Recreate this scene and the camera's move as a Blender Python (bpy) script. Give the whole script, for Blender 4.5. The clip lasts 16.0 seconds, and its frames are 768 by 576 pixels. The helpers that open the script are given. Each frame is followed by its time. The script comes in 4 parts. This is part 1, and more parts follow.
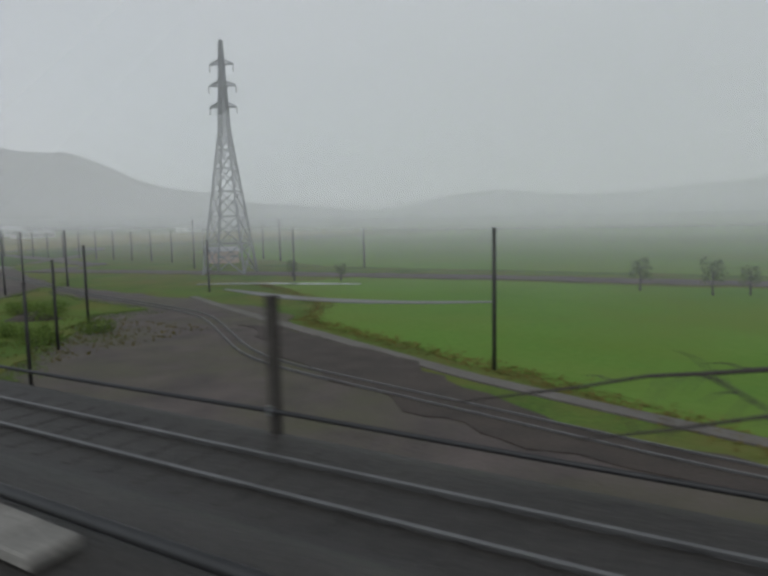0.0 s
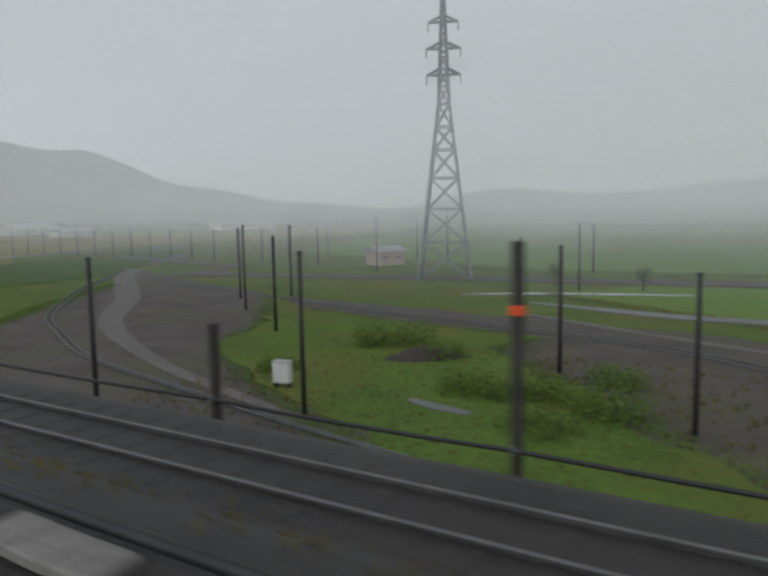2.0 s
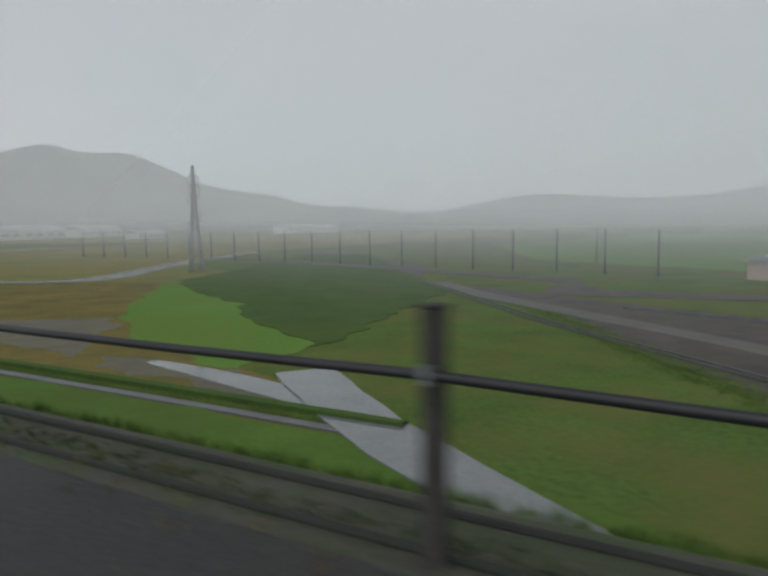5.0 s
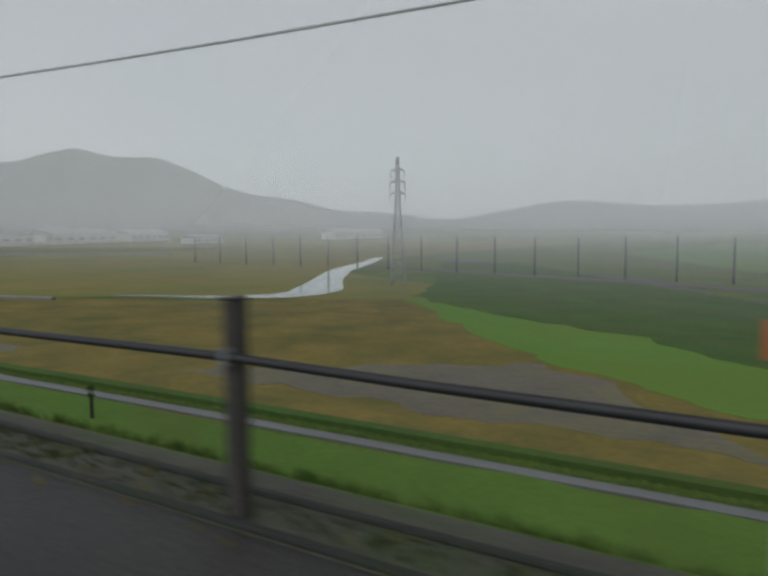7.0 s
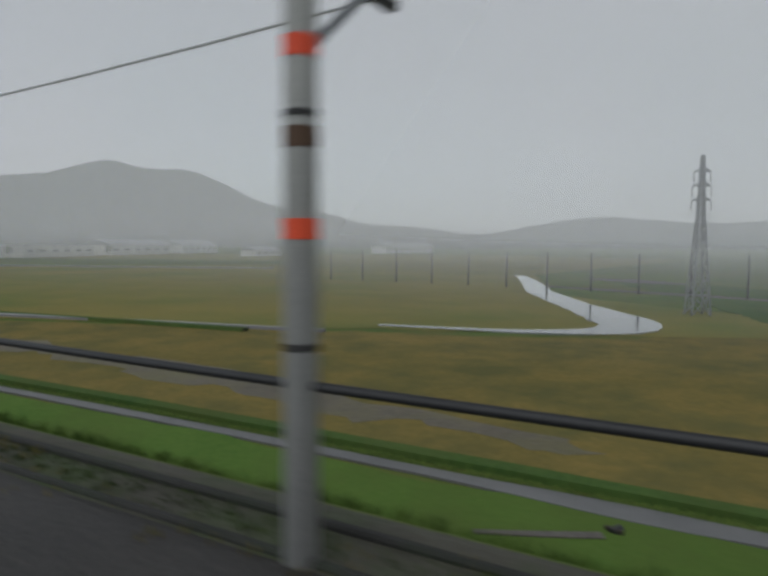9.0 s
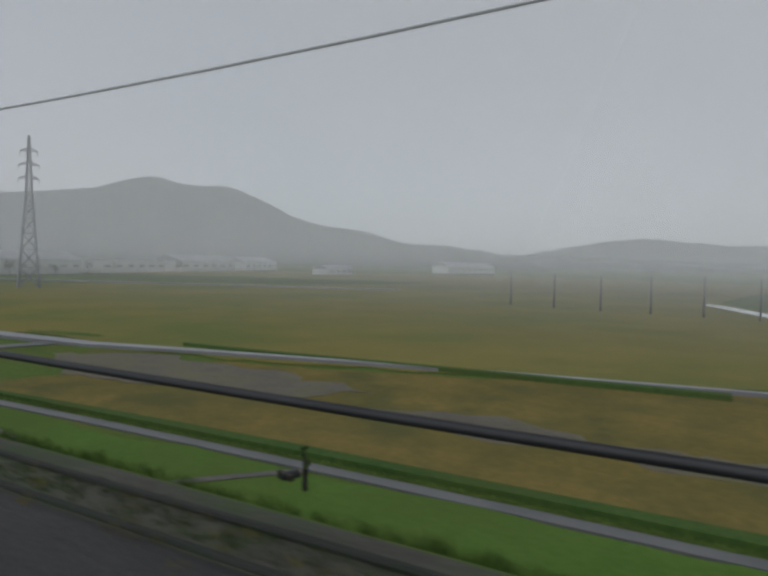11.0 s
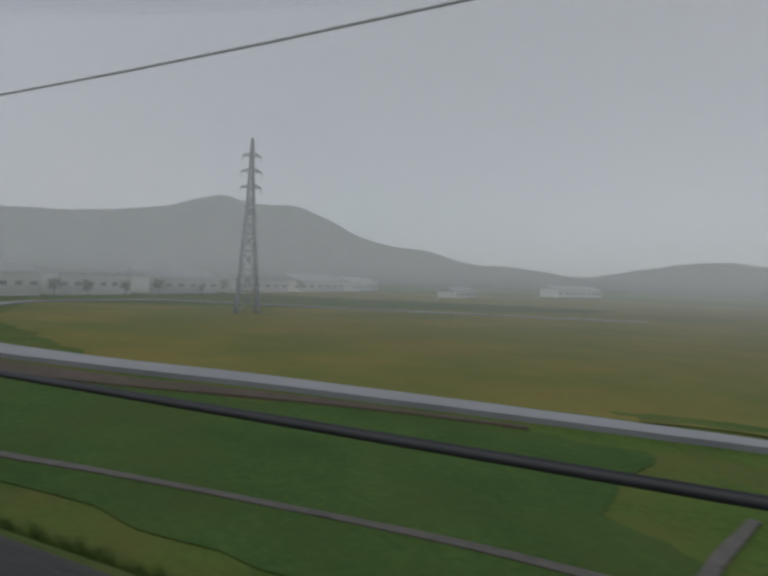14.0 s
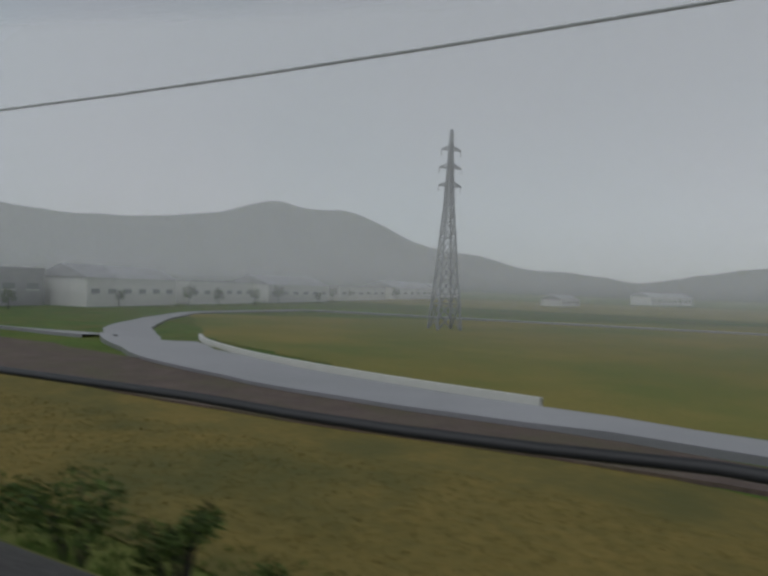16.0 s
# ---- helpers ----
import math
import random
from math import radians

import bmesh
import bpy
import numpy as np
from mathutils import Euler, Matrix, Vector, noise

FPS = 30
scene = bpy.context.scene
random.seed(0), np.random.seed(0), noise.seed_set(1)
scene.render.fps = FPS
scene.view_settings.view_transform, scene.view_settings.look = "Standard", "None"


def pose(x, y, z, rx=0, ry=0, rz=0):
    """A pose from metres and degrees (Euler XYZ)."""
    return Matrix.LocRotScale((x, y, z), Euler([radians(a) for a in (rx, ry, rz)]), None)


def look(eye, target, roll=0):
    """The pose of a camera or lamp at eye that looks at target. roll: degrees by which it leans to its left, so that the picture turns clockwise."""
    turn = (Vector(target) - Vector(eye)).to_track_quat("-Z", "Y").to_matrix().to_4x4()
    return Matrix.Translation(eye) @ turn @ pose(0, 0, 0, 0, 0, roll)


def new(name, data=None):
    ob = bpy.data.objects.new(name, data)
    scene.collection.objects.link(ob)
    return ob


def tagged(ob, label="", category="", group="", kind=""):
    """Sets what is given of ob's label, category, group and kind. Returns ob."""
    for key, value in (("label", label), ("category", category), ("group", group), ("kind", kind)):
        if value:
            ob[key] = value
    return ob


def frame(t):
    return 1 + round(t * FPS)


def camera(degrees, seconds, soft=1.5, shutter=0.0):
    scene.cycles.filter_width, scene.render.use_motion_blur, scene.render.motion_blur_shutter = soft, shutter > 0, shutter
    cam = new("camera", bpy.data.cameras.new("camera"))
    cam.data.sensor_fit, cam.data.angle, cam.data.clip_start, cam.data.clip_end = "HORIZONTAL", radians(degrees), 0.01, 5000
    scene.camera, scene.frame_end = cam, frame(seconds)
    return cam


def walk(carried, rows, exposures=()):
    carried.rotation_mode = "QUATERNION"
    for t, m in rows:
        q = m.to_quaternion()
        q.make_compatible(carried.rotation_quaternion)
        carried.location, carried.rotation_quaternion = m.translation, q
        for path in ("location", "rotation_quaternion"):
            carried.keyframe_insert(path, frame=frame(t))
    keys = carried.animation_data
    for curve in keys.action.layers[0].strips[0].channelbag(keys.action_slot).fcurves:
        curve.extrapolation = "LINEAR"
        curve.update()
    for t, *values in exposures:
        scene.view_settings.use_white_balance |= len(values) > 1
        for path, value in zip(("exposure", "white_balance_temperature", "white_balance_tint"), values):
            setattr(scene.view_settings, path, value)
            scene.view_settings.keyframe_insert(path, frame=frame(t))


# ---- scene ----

# The line: s runs along the rails from the walk's start, d is the distance to the right of the window seat, z is above the rail.
SPEED = 21.0
HEADING = [(-20, -4.5), (0, -4.5), (1.5, -4.2), (3.5, -2.9), (4.2, -2.4), (6.3, -0.5), (7, 0), (9, 1.7), (11.5, 5.0), (13.3, 9.0),
           (14.5, 11.5), (16, 14.6), (40, 40)]
CANT = [(0, -2.4), (3.5, -2.1), (4.2, -1.85), (6.3, -1.0), (7, -0.7), (9, 0.7), (11.5, 2.9), (12.5, 3.5), (13.5, 4.2), (14.5, 4.6), (16, 4.7)]
SWAY = [(0, 0.06), (0.5, -0.05), (1, -0.4), (1.5, -0.25), (2, 0.2), (2.5, 0.25), (3, -1.5), (3.5, 0.4), (4, 0.3), (6.5, -0.2), (7, 0), (7.5, -0.3), (8, -0.15), (9, -0.05),
        (11.5, -0.15), (12.5, -0.62), (13, -0.9), (13.5, -1.4), (14, -1.8), (14.5, -1.5), (15, -3.9), (15.5, -1.8), (16, -2.0)]
NOD = [(0, 0.95), (0.5, 0.8), (1, 0.65), (1.5, 0.85), (2, 0.7), (2.5, 0.8), (3, 0.9), (3.5, 0.55), (4, 0.6), (6.5, 0.45), (7, 0.4), (7.5, 0.25), (8, 0.25), (9, 0.45), (11.5, 0.62),
       (12.5, 0.57), (13.5, 0.6), (14.5, 0.42), (15, 0.5), (15.5, 0.37), (16, 0.54)]


def table(rows, t):
    return float(np.interp(t, [a for a, _ in rows], [b for _, b in rows]))


S = np.arange(-400.0, 900.0, 1.0)
PSI = np.radians([np.mean([table(HEADING, (s + k) / SPEED) for k in np.linspace(-10, 10, 9)]) for s in S])
LX, LY = np.cumsum(-np.cos(PSI)), np.cumsum(-np.sin(PSI))
LX, LY = LX - LX[547], LY - LY[547]


def heading(s):
    return float(np.interp(s, S, PSI))


def place(s, d, z=0.0):
    """The point of the world at s along the line, d to its right and z above the rail."""
    p = heading(s)
    x, y = float(np.interp(s, S, LX)), float(np.interp(s, S, LY))
    past = s - min(max(s, S[0]), S[-1])
    return Vector((x - past * math.cos(p) - d * math.sin(p), y - past * math.sin(p) + d * math.cos(p), z))


def at(s, d, z=0.0, turn=0.0):
    """A pose there, whose x axis points back along the line and whose y axis points away from it."""
    return Matrix.Translation(place(s, d, z)) @ pose(0, 0, 0, 0, 0, math.degrees(heading(s)) + turn)


def seat(t):
    turn = pose(0, 0, 0, 0, 0, math.degrees(heading(SPEED * t))) @ pose(0, 0, 0, table(CANT, t))
    return Matrix.Translation(place(SPEED * t, 0, 2.4)) @ turn @ pose(0, 0, 0, 0, 0, 30.3 + table(SWAY, t)) @ pose(0, 0, 0, 85.1 + table(NOD, t))


# ---- camera ----
cam = camera(62.0, 16.0, soft=3.0, shutter=0.25)
walk(cam, [(k / 2, seat(k / 2)) for k in range(33)], [(0, -0.15, 6500, 7), (4, -0.15, 6500, 7), (8.5, -0.3, 6450, 7.5), (12, -0.42, 6350, 9), (16, -0.53, 6400, 8)])

# ---- light: an overcast, rainy sky ----
world = bpy.data.worlds.new("rain_sky")
scene.world = world
world.use_nodes = True
wn, wl = world.node_tree.nodes, world.node_tree.links
sky = wn.new("ShaderNodeTexSky")
sky.sky_type, sky.sun_disc = "NISHITA", False
sky.sun_elevation, sky.sun_rotation = radians(50), radians(200)
sky.air_density, sky.dust_density, sky.ozone_density = 1.0, 1.2, 2.0
grey = wn.new("ShaderNodeHueSaturation")
grey.inputs["Saturation"].default_value = 0.18
wl.new(sky.outputs[0], grey.inputs["Color"])
clouds, cloud_tint, soft_sky = wn.new("ShaderNodeTexNoise"), wn.new("ShaderNodeValToRGB"), wn.new("ShaderNodeMix")
clouds.inputs["Scale"].default_value, clouds.inputs["Detail"].default_value = 1.6, 3
cloud_tint.color_ramp.elements[0].position, cloud_tint.color_ramp.elements[1].position = 0.3, 0.7
cloud_tint.color_ramp.elements[0].color, cloud_tint.color_ramp.elements[1].color = (0.83, 0.92, 0.95, 1), (1.0, 0.965, 1.0, 1)
soft_sky.data_type, soft_sky.blend_type = "RGBA", "MULTIPLY"
soft_sky.inputs[0].default_value = 1.0
wl.new(wn.new("ShaderNodeTexCoord").outputs["Generated"], clouds.inputs["Vector"])
wl.new(clouds.outputs["Fac"], cloud_tint.inputs["Fac"])
wl.new(grey.outputs[0], soft_sky.inputs[6])
wl.new(cloud_tint.outputs[0], soft_sky.inputs[7])
# thinner, paler cloud towards the horizon
height, pale, low_sky = wn.new("ShaderNodeSeparateXYZ"), wn.new("ShaderNodeMapRange"), wn.new("ShaderNodeVectorMath")
for key, value in (("From Min", 0.0), ("From Max", 0.4), ("To Min", 1.16), ("To Max", 0.97)):
    pale.inputs[key].default_value = value
low_sky.operation = "SCALE"
wl.new(wn["Texture Coordinate"].outputs["Generated"], height.inputs[0])
wl.new(height.outputs["Z"], pale.inputs["Value"])
wl.new(soft_sky.outputs[2], low_sky.inputs[0])
wl.new(pale.outputs[0], low_sky.inputs["Scale"])
wl.new(low_sky.outputs[0], wn["Background"].inputs["Color"])
wn["Background"].inputs["Strength"].default_value = 0.135
sun = new("sun", bpy.data.lights.new("sun", "SUN"))
sun.data.energy, sun.data.angle, sun.data.color = 0.5, radians(40), (1.0, 0.98, 0.97)
sun.matrix_world = look((0, -60, 90), (-20, 0, 0))


# ---- materials ----
def material(name, dark, light, size=1.0, fine=20.0, rough=0.8, bump=0.3, metal=0.0, spots=0.5, island=0.0, spec=0.5, third=None, third_size=6.0):
    """A mottled surface: two colours mixed by coarse patches (size, in metres) and fine grain, and a third in larger patches."""
    m = bpy.data.materials.new(name)
    m.use_nodes = True
    n, l = m.node_tree.nodes, m.node_tree.links
    b = n["Principled BSDF"]
    geo = n.new("ShaderNodeNewGeometry")
    coarse, grain = n.new("ShaderNodeTexNoise"), n.new("ShaderNodeTexNoise")
    coarse.inputs["Scale"].default_value, coarse.inputs["Detail"].default_value = 1 / size, 4
    grain.inputs["Scale"].default_value, grain.inputs["Detail"].default_value = fine, 3
    for t in (coarse, grain):
        l.new(geo.outputs["Position"], t.inputs["Vector"])
    mix = n.new("ShaderNodeMath")
    mix.operation = "MULTIPLY_ADD"
    mix.inputs[1].default_value = 1 - spots
    l.new(grain.outputs["Fac"], mix.inputs[0])
    part_ = n.new("ShaderNodeMath")
    part_.operation = "MULTIPLY"
    part_.inputs[1].default_value = spots
    l.new(coarse.outputs["Fac"], part_.inputs[0])
    l.new(part_.outputs[0], mix.inputs[2])
    fac = mix.outputs[0]
    if island:
        info, wob = n.new("ShaderNodeObjectInfo"), n.new("ShaderNodeMath")
        wob.operation = "MULTIPLY_ADD"
        wob.inputs[1].default_value, wob.inputs[2].default_value = island, -island / 2
        l.new(geo.outputs["Random Per Island"], wob.inputs[0])
        add = n.new("ShaderNodeMath")
        l.new(fac, add.inputs[0])
        l.new(wob.outputs[0], add.inputs[1])
        fac = add.outputs[0]
    ramp = n.new("ShaderNodeValToRGB")
    ramp.color_ramp.elements[0].position, ramp.color_ramp.elements[1].position = 0.32, 0.68
    ramp.color_ramp.elements[0].color, ramp.color_ramp.elements[1].color = (*dark, 1), (*light, 1)
    l.new(fac, ramp.inputs["Fac"])
    colour = ramp.outputs[0]
    if third:
        wide, where, blend = n.new("ShaderNodeTexNoise"), n.new("ShaderNodeMapRange"), n.new("ShaderNodeMix")
        wide.inputs["Scale"].default_value, wide.inputs["Detail"].default_value, wide.inputs["Roughness"].default_value = 1 / third_size, 6, 0.65
        l.new(geo.outputs["Position"], wide.inputs["Vector"])
        where.inputs["From Min"].default_value, where.inputs["From Max"].default_value = 0.44, 0.66
        l.new(wide.outputs["Fac"], where.inputs["Value"])
        blend.data_type = "RGBA"
        l.new(where.outputs[0], blend.inputs[0])
        l.new(colour, blend.inputs[6])
        blend.inputs[7].default_value = (*third, 1)
        colour = blend.outputs[2]
    l.new(colour, b.inputs["Base Color"])
    b.inputs["Roughness"].default_value, b.inputs["Metallic"].default_value = rough, metal
    b.inputs["Specular IOR Level"].default_value = spec
    if bump:
        bm_ = n.new("ShaderNodeBump")
        bm_.inputs["Strength"].default_value, bm_.inputs["Distance"].default_value = bump, 0.4 / fine
        l.new(grain.outputs["Fac"], bm_.inputs["Height"])
        l.new(bm_.outputs[0], b.inputs["Normal"])
    return m


GRASS = material("meadow_grass", (0.062, 0.112, 0.026), (0.135, 0.2, 0.044), 5, 3, 0.9, 0.4, spec=0.1, third=(0.15, 0.15, 0.045), third_size=9)
PADDY = material("bright_paddy", (0.11, 0.215, 0.038), (0.155, 0.27, 0.055), 14, 2.5, 0.9, 0.3, spec=0.1, third=(0.15, 0.22, 0.045), third_size=22)
OLIVE = material("ripening_field", (0.2, 0.18, 0.052), (0.275, 0.232, 0.068), 16, 2, 0.9, 0.3, spec=0.1, third=(0.165, 0.185, 0.052), third_size=30)
MEADOW = material("wet_meadow", (0.085, 0.165, 0.03), (0.13, 0.215, 0.044), 6, 3, 0.9, 0.3, spec=0.1, third=(0.1, 0.15, 0.034), third_size=8)
STRAW = material("stubble_field", (0.16, 0.135, 0.042), (0.26, 0.195, 0.06), 6, 2.5, 0.9, 0.4, spec=0.1, third=(0.13, 0.125, 0.045), third_size=5)
DARKGREEN = material("dark_crop", (0.048, 0.098, 0.026), (0.095, 0.16, 0.04), 5, 3, 0.9, 0.5, spec=0.1, third=(0.085, 0.12, 0.033), third_size=7)
MUD = material("wet_mud", (0.07, 0.06, 0.05), (0.15, 0.13, 0.112), 1.6, 2, 0.5, 0.3)
WETSOIL = material("wet_stubble_soil", (0.085, 0.072, 0.045), (0.15, 0.125, 0.085), 1.8, 2, 0.6, 0.3, third=(0.14, 0.125, 0.05), third_size=4)
WIRE = material("dull_grey_wire", (0.42, 0.43, 0.43), (0.55, 0.56, 0.56), 0.6, 30, 0.6, 0.0)
BALLAST = material("wet_dark_ballast", (0.016, 0.0145, 0.0135), (0.055, 0.049, 0.044), 2, 14, 0.6, 1.0, spots=0.3)
GRAVEL = material("brown_trackbed", (0.045, 0.036, 0.033), (0.125, 0.1, 0.09), 3, 7, 0.75, 0.9, spots=0.65, third=(0.085, 0.08, 0.045), third_size=8)
PATH = material("wet_concrete_path", (0.11, 0.11, 0.11), (0.19, 0.185, 0.185), 3, 12, 0.45, 0.2)
ROAD = material("wet_asphalt_road", (0.19, 0.188, 0.2), (0.28, 0.277, 0.295), 5, 15, 0.3, 0.2)
CONCRETE = material("weathered_concrete", (0.13, 0.125, 0.115), (0.3, 0.285, 0.26), 0.8, 25, 0.8, 0.3)
DARKPOLE = material("tarred_dark_pole", (0.018, 0.018, 0.02), (0.05, 0.048, 0.046), 0.7, 30, 0.7, 0.4)
GREYPOLE = material("grey_concrete_pole", (0.33, 0.33, 0.32), (0.5, 0.5, 0.48), 0.8, 30, 0.7, 0.2)
POSTWOOD = material("old_dark_post", (0.03, 0.027, 0.024), (0.075, 0.066, 0.058), 0.4, 30, 0.85, 0.6)
CABLE = material("black_cable", (0.012, 0.012, 0.013), (0.03, 0.03, 0.032), 0.5, 40, 0.5, 0.2)
STEEL = material("galvanised_steel", (0.2, 0.21, 0.22), (0.33, 0.34, 0.35), 0.6, 30, 0.5, 0.1, metal=0.6)
RAIL = material("worn_rail_steel", (0.12, 0.12, 0.12), (0.24, 0.24, 0.24), 0.8, 40, 0.45, 0.1, metal=0.6)
RUST = material("rusty_rail_side", (0.07, 0.04, 0.025), (0.13, 0.075, 0.045), 0.5, 40, 0.8, 0.3)
RED = material("red_band", (0.75, 0.06, 0.02), (0.85, 0.1, 0.03), 0.4, 30, 0.6, 0.0)
WHITE = material("white_paint", (0.68, 0.68, 0.66), (0.8, 0.8, 0.78), 0.5, 30, 0.6, 0.05)
YELLOW = material("yellow_band", (0.6, 0.33, 0.03), (0.7, 0.4, 0.05), 0.3, 30, 0.6, 0.0)
WATER = material("still_water", (0.16, 0.17, 0.17), (0.22, 0.23, 0.23), 3, 4, 0.08, 0.03)
LEAF = material("bush_leaves", (0.045, 0.075, 0.02), (0.105, 0.15, 0.038), 0.8, 12, 0.8, 0.2, island=0.5, spec=0.2)
BLADE = material("grass_blades", (0.045, 0.083, 0.018), (0.11, 0.17, 0.036), 3, 6, 0.85, 0.0, island=0.5, spec=0.15)
LONGBLADE = material("long_grass_blades", (0.085, 0.14, 0.032), (0.17, 0.24, 0.055), 3, 6, 0.85, 0.0, island=0.5, spec=0.15)
DARKBLADE = material("dark_grass_blades", (0.025, 0.045, 0.012), (0.06, 0.09, 0.022), 3, 6, 0.85, 0.0, island=0.5, spec=0.15)
DRYBLADE = material("dry_grass_blades", (0.11, 0.1, 0.026), (0.19, 0.15, 0.042), 3, 6, 0.85, 0.0, island=0.5, spec=0.15)
HILL = material("wooded_hill", (0.045, 0.06, 0.045), (0.085, 0.1, 0.075), 60, 0.06, 0.95, 0.6, spec=0.0)
WALL = material("pale_wall", (0.66, 0.66, 0.64), (0.8, 0.79, 0.76), 3, 2, 0.8, 0.0)
ROOF = material("grey_roof", (0.28, 0.28, 0.29), (0.42, 0.42, 0.43), 3, 4, 0.7, 0.1)
GLASS = material("dull_window", (0.2, 0.21, 0.22), (0.28, 0.29, 0.3), 3, 4, 0.2, 0.0)
EARTH = material("dark_earth", (0.03, 0.024, 0.02), (0.08, 0.062, 0.051), 2, 6, 0.8, 0.6)
SHOULDER = material("weedy_dark_soil", (0.05, 0.047, 0.035), (0.1, 0.095, 0.07), 1.5, 8, 0.8, 0.8, third=(0.05, 0.075, 0.024), third_size=1.6)
KERBSTONE = material("mossy_dark_concrete", (0.012, 0.012, 0.01), (0.035, 0.034, 0.03), 0.9, 20, 0.75, 0.4, third=(0.02, 0.028, 0.014), third_size=1.2)
PALECONCRETE = material("pale_road_concrete", (0.58, 0.57, 0.54), (0.7, 0.69, 0.66), 1.2, 20, 0.75, 0.2)
FLOWER = material("orange_flowers", (0.1, 0.11, 0.025), (0.6, 0.2, 0.03), 0.2, 20, 0.7, 0.0, island=0.6)
BANKEARTH = material("brown_bank_earth", (0.075, 0.052, 0.042), (0.155, 0.112, 0.09), 1.6, 8, 0.85, 0.7, third=(0.1, 0.085, 0.045), third_size=3)
GRITPATH = material("pale_grit", (0.1, 0.09, 0.08), (0.17, 0.155, 0.14), 2, 9, 0.7, 0.4)
PINK = material("pinkish_wall", (0.5, 0.38, 0.32), (0.62, 0.48, 0.41), 3, 2, 0.8, 0.0)


def haze_material(most):
    """Added haze: a thin sheet that lets most light through and scatters the rest."""
    m = bpy.data.materials.new("added_haze")
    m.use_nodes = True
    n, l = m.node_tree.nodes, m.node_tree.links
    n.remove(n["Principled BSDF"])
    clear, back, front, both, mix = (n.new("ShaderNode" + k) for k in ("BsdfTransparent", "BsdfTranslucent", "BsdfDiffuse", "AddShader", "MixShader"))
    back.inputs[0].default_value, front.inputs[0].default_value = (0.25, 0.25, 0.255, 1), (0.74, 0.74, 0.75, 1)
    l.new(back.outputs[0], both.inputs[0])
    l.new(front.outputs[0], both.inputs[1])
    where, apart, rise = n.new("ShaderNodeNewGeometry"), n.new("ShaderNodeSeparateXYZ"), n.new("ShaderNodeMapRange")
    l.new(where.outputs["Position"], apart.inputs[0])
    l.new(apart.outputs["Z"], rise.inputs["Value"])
    # opacity grows with height, so this stand-in haze spares the low ground
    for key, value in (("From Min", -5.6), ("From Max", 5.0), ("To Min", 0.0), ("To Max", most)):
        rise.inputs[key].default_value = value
    # the added haze is denser over the yard than over the fields' far end
    haze_by_x, thick = n.new("ShaderNodeMapRange"), n.new("ShaderNodeMath")
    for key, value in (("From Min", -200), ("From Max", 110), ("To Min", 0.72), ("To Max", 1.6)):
        haze_by_x.inputs[key].default_value = value
    l.new(apart.outputs["X"], haze_by_x.inputs["Value"])
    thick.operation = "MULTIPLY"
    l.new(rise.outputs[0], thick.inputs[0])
    l.new(haze_by_x.outputs[0], thick.inputs[1])
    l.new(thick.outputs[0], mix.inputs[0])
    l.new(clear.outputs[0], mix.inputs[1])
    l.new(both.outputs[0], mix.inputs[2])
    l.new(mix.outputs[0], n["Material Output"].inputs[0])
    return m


# ---- makers ----
def mesh(name, bm, mat, parent=None, label="", smooth=False):
    data = bpy.data.meshes.new(name)
    bm.to_mesh(data)
    bm.free()
    data.materials.append(mat)
    if smooth:
        data.polygons.foreach_set("use_smooth", [True] * len(data.polygons))
    ob = new(name, data)
    ob.parent = parent
    return tagged(ob, label)


def part(name, bm, mat, parent, label="", smooth=False):
    return mesh(name, bm, mat, parent, label, smooth)


def empty(name, m, label, category, group=""):
    ob = new(name)
    ob.empty_display_size = 0.2
    ob.matrix_basis = m
    return tagged(ob, label, category, group)


def box(bm, x0, x1, y0, y1, z0, z1, bevel=0.0):
    m = Matrix.LocRotScale(((x0 + x1) / 2, (y0 + y1) / 2, (z0 + z1) / 2), None, (x1 - x0, y1 - y0, z1 - z0))
    made = bmesh.ops.create_cube(bm, size=1, matrix=m)["verts"]
    if bevel:
        edges = list({e for v in made for e in v.link_edges})
        bmesh.ops.bevel(bm, geom=edges, offset=bevel, segments=1, affect="EDGES")
    return bm


def tube(bm, points, radius, sides=8, end=None):
    """A round bar through points, tapering to the radius end."""
    points = [Vector(p) for p in points]
    end = radius if end is None else end
    rings = []
    for i, p in enumerate(points):
        way = (points[min(i + 1, len(points) - 1)] - points[max(i - 1, 0)]).normalized()
        side = way.cross(Vector((0, 0, 1)))
        side = side.normalized() if side.length > 1e-3 else Vector((1, 0, 0))
        up = side.cross(way).normalized()
        r = radius + (end - radius) * i / (len(points) - 1)
        rings.append([bm.verts.new(p + r * (math.cos(a) * side + math.sin(a) * up)) for a in (2 * math.pi * k / sides for k in range(sides))])
    for a, b in zip(rings, rings[1:]):
        for k in range(sides):
            bm.faces.new((a[k], a[(k + 1) % sides], b[(k + 1) % sides], b[k]))
    bm.faces.new(rings[0][::-1])
    bm.faces.new(rings[-1])
    bmesh.ops.recalc_face_normals(bm, faces=bm.faces)
    return bm


def beam(bm, a, b, w=0.06):
    """A square bar from a to b."""
    a, b = Vector(a), Vector(b)
    turn = (b - a).to_track_quat("Z", "Y").to_matrix().to_4x4()
    bmesh.ops.create_cube(bm, size=1, matrix=Matrix.Translation((a + b) / 2) @ turn @ Matrix.Diagonal((w, w, (b - a).length, 1)))
    return bm


def smoothstep(a, b, v):
    k = min(max((v - a) / (b - a), 0), 1)
    return k * k * (3 - 2 * k)


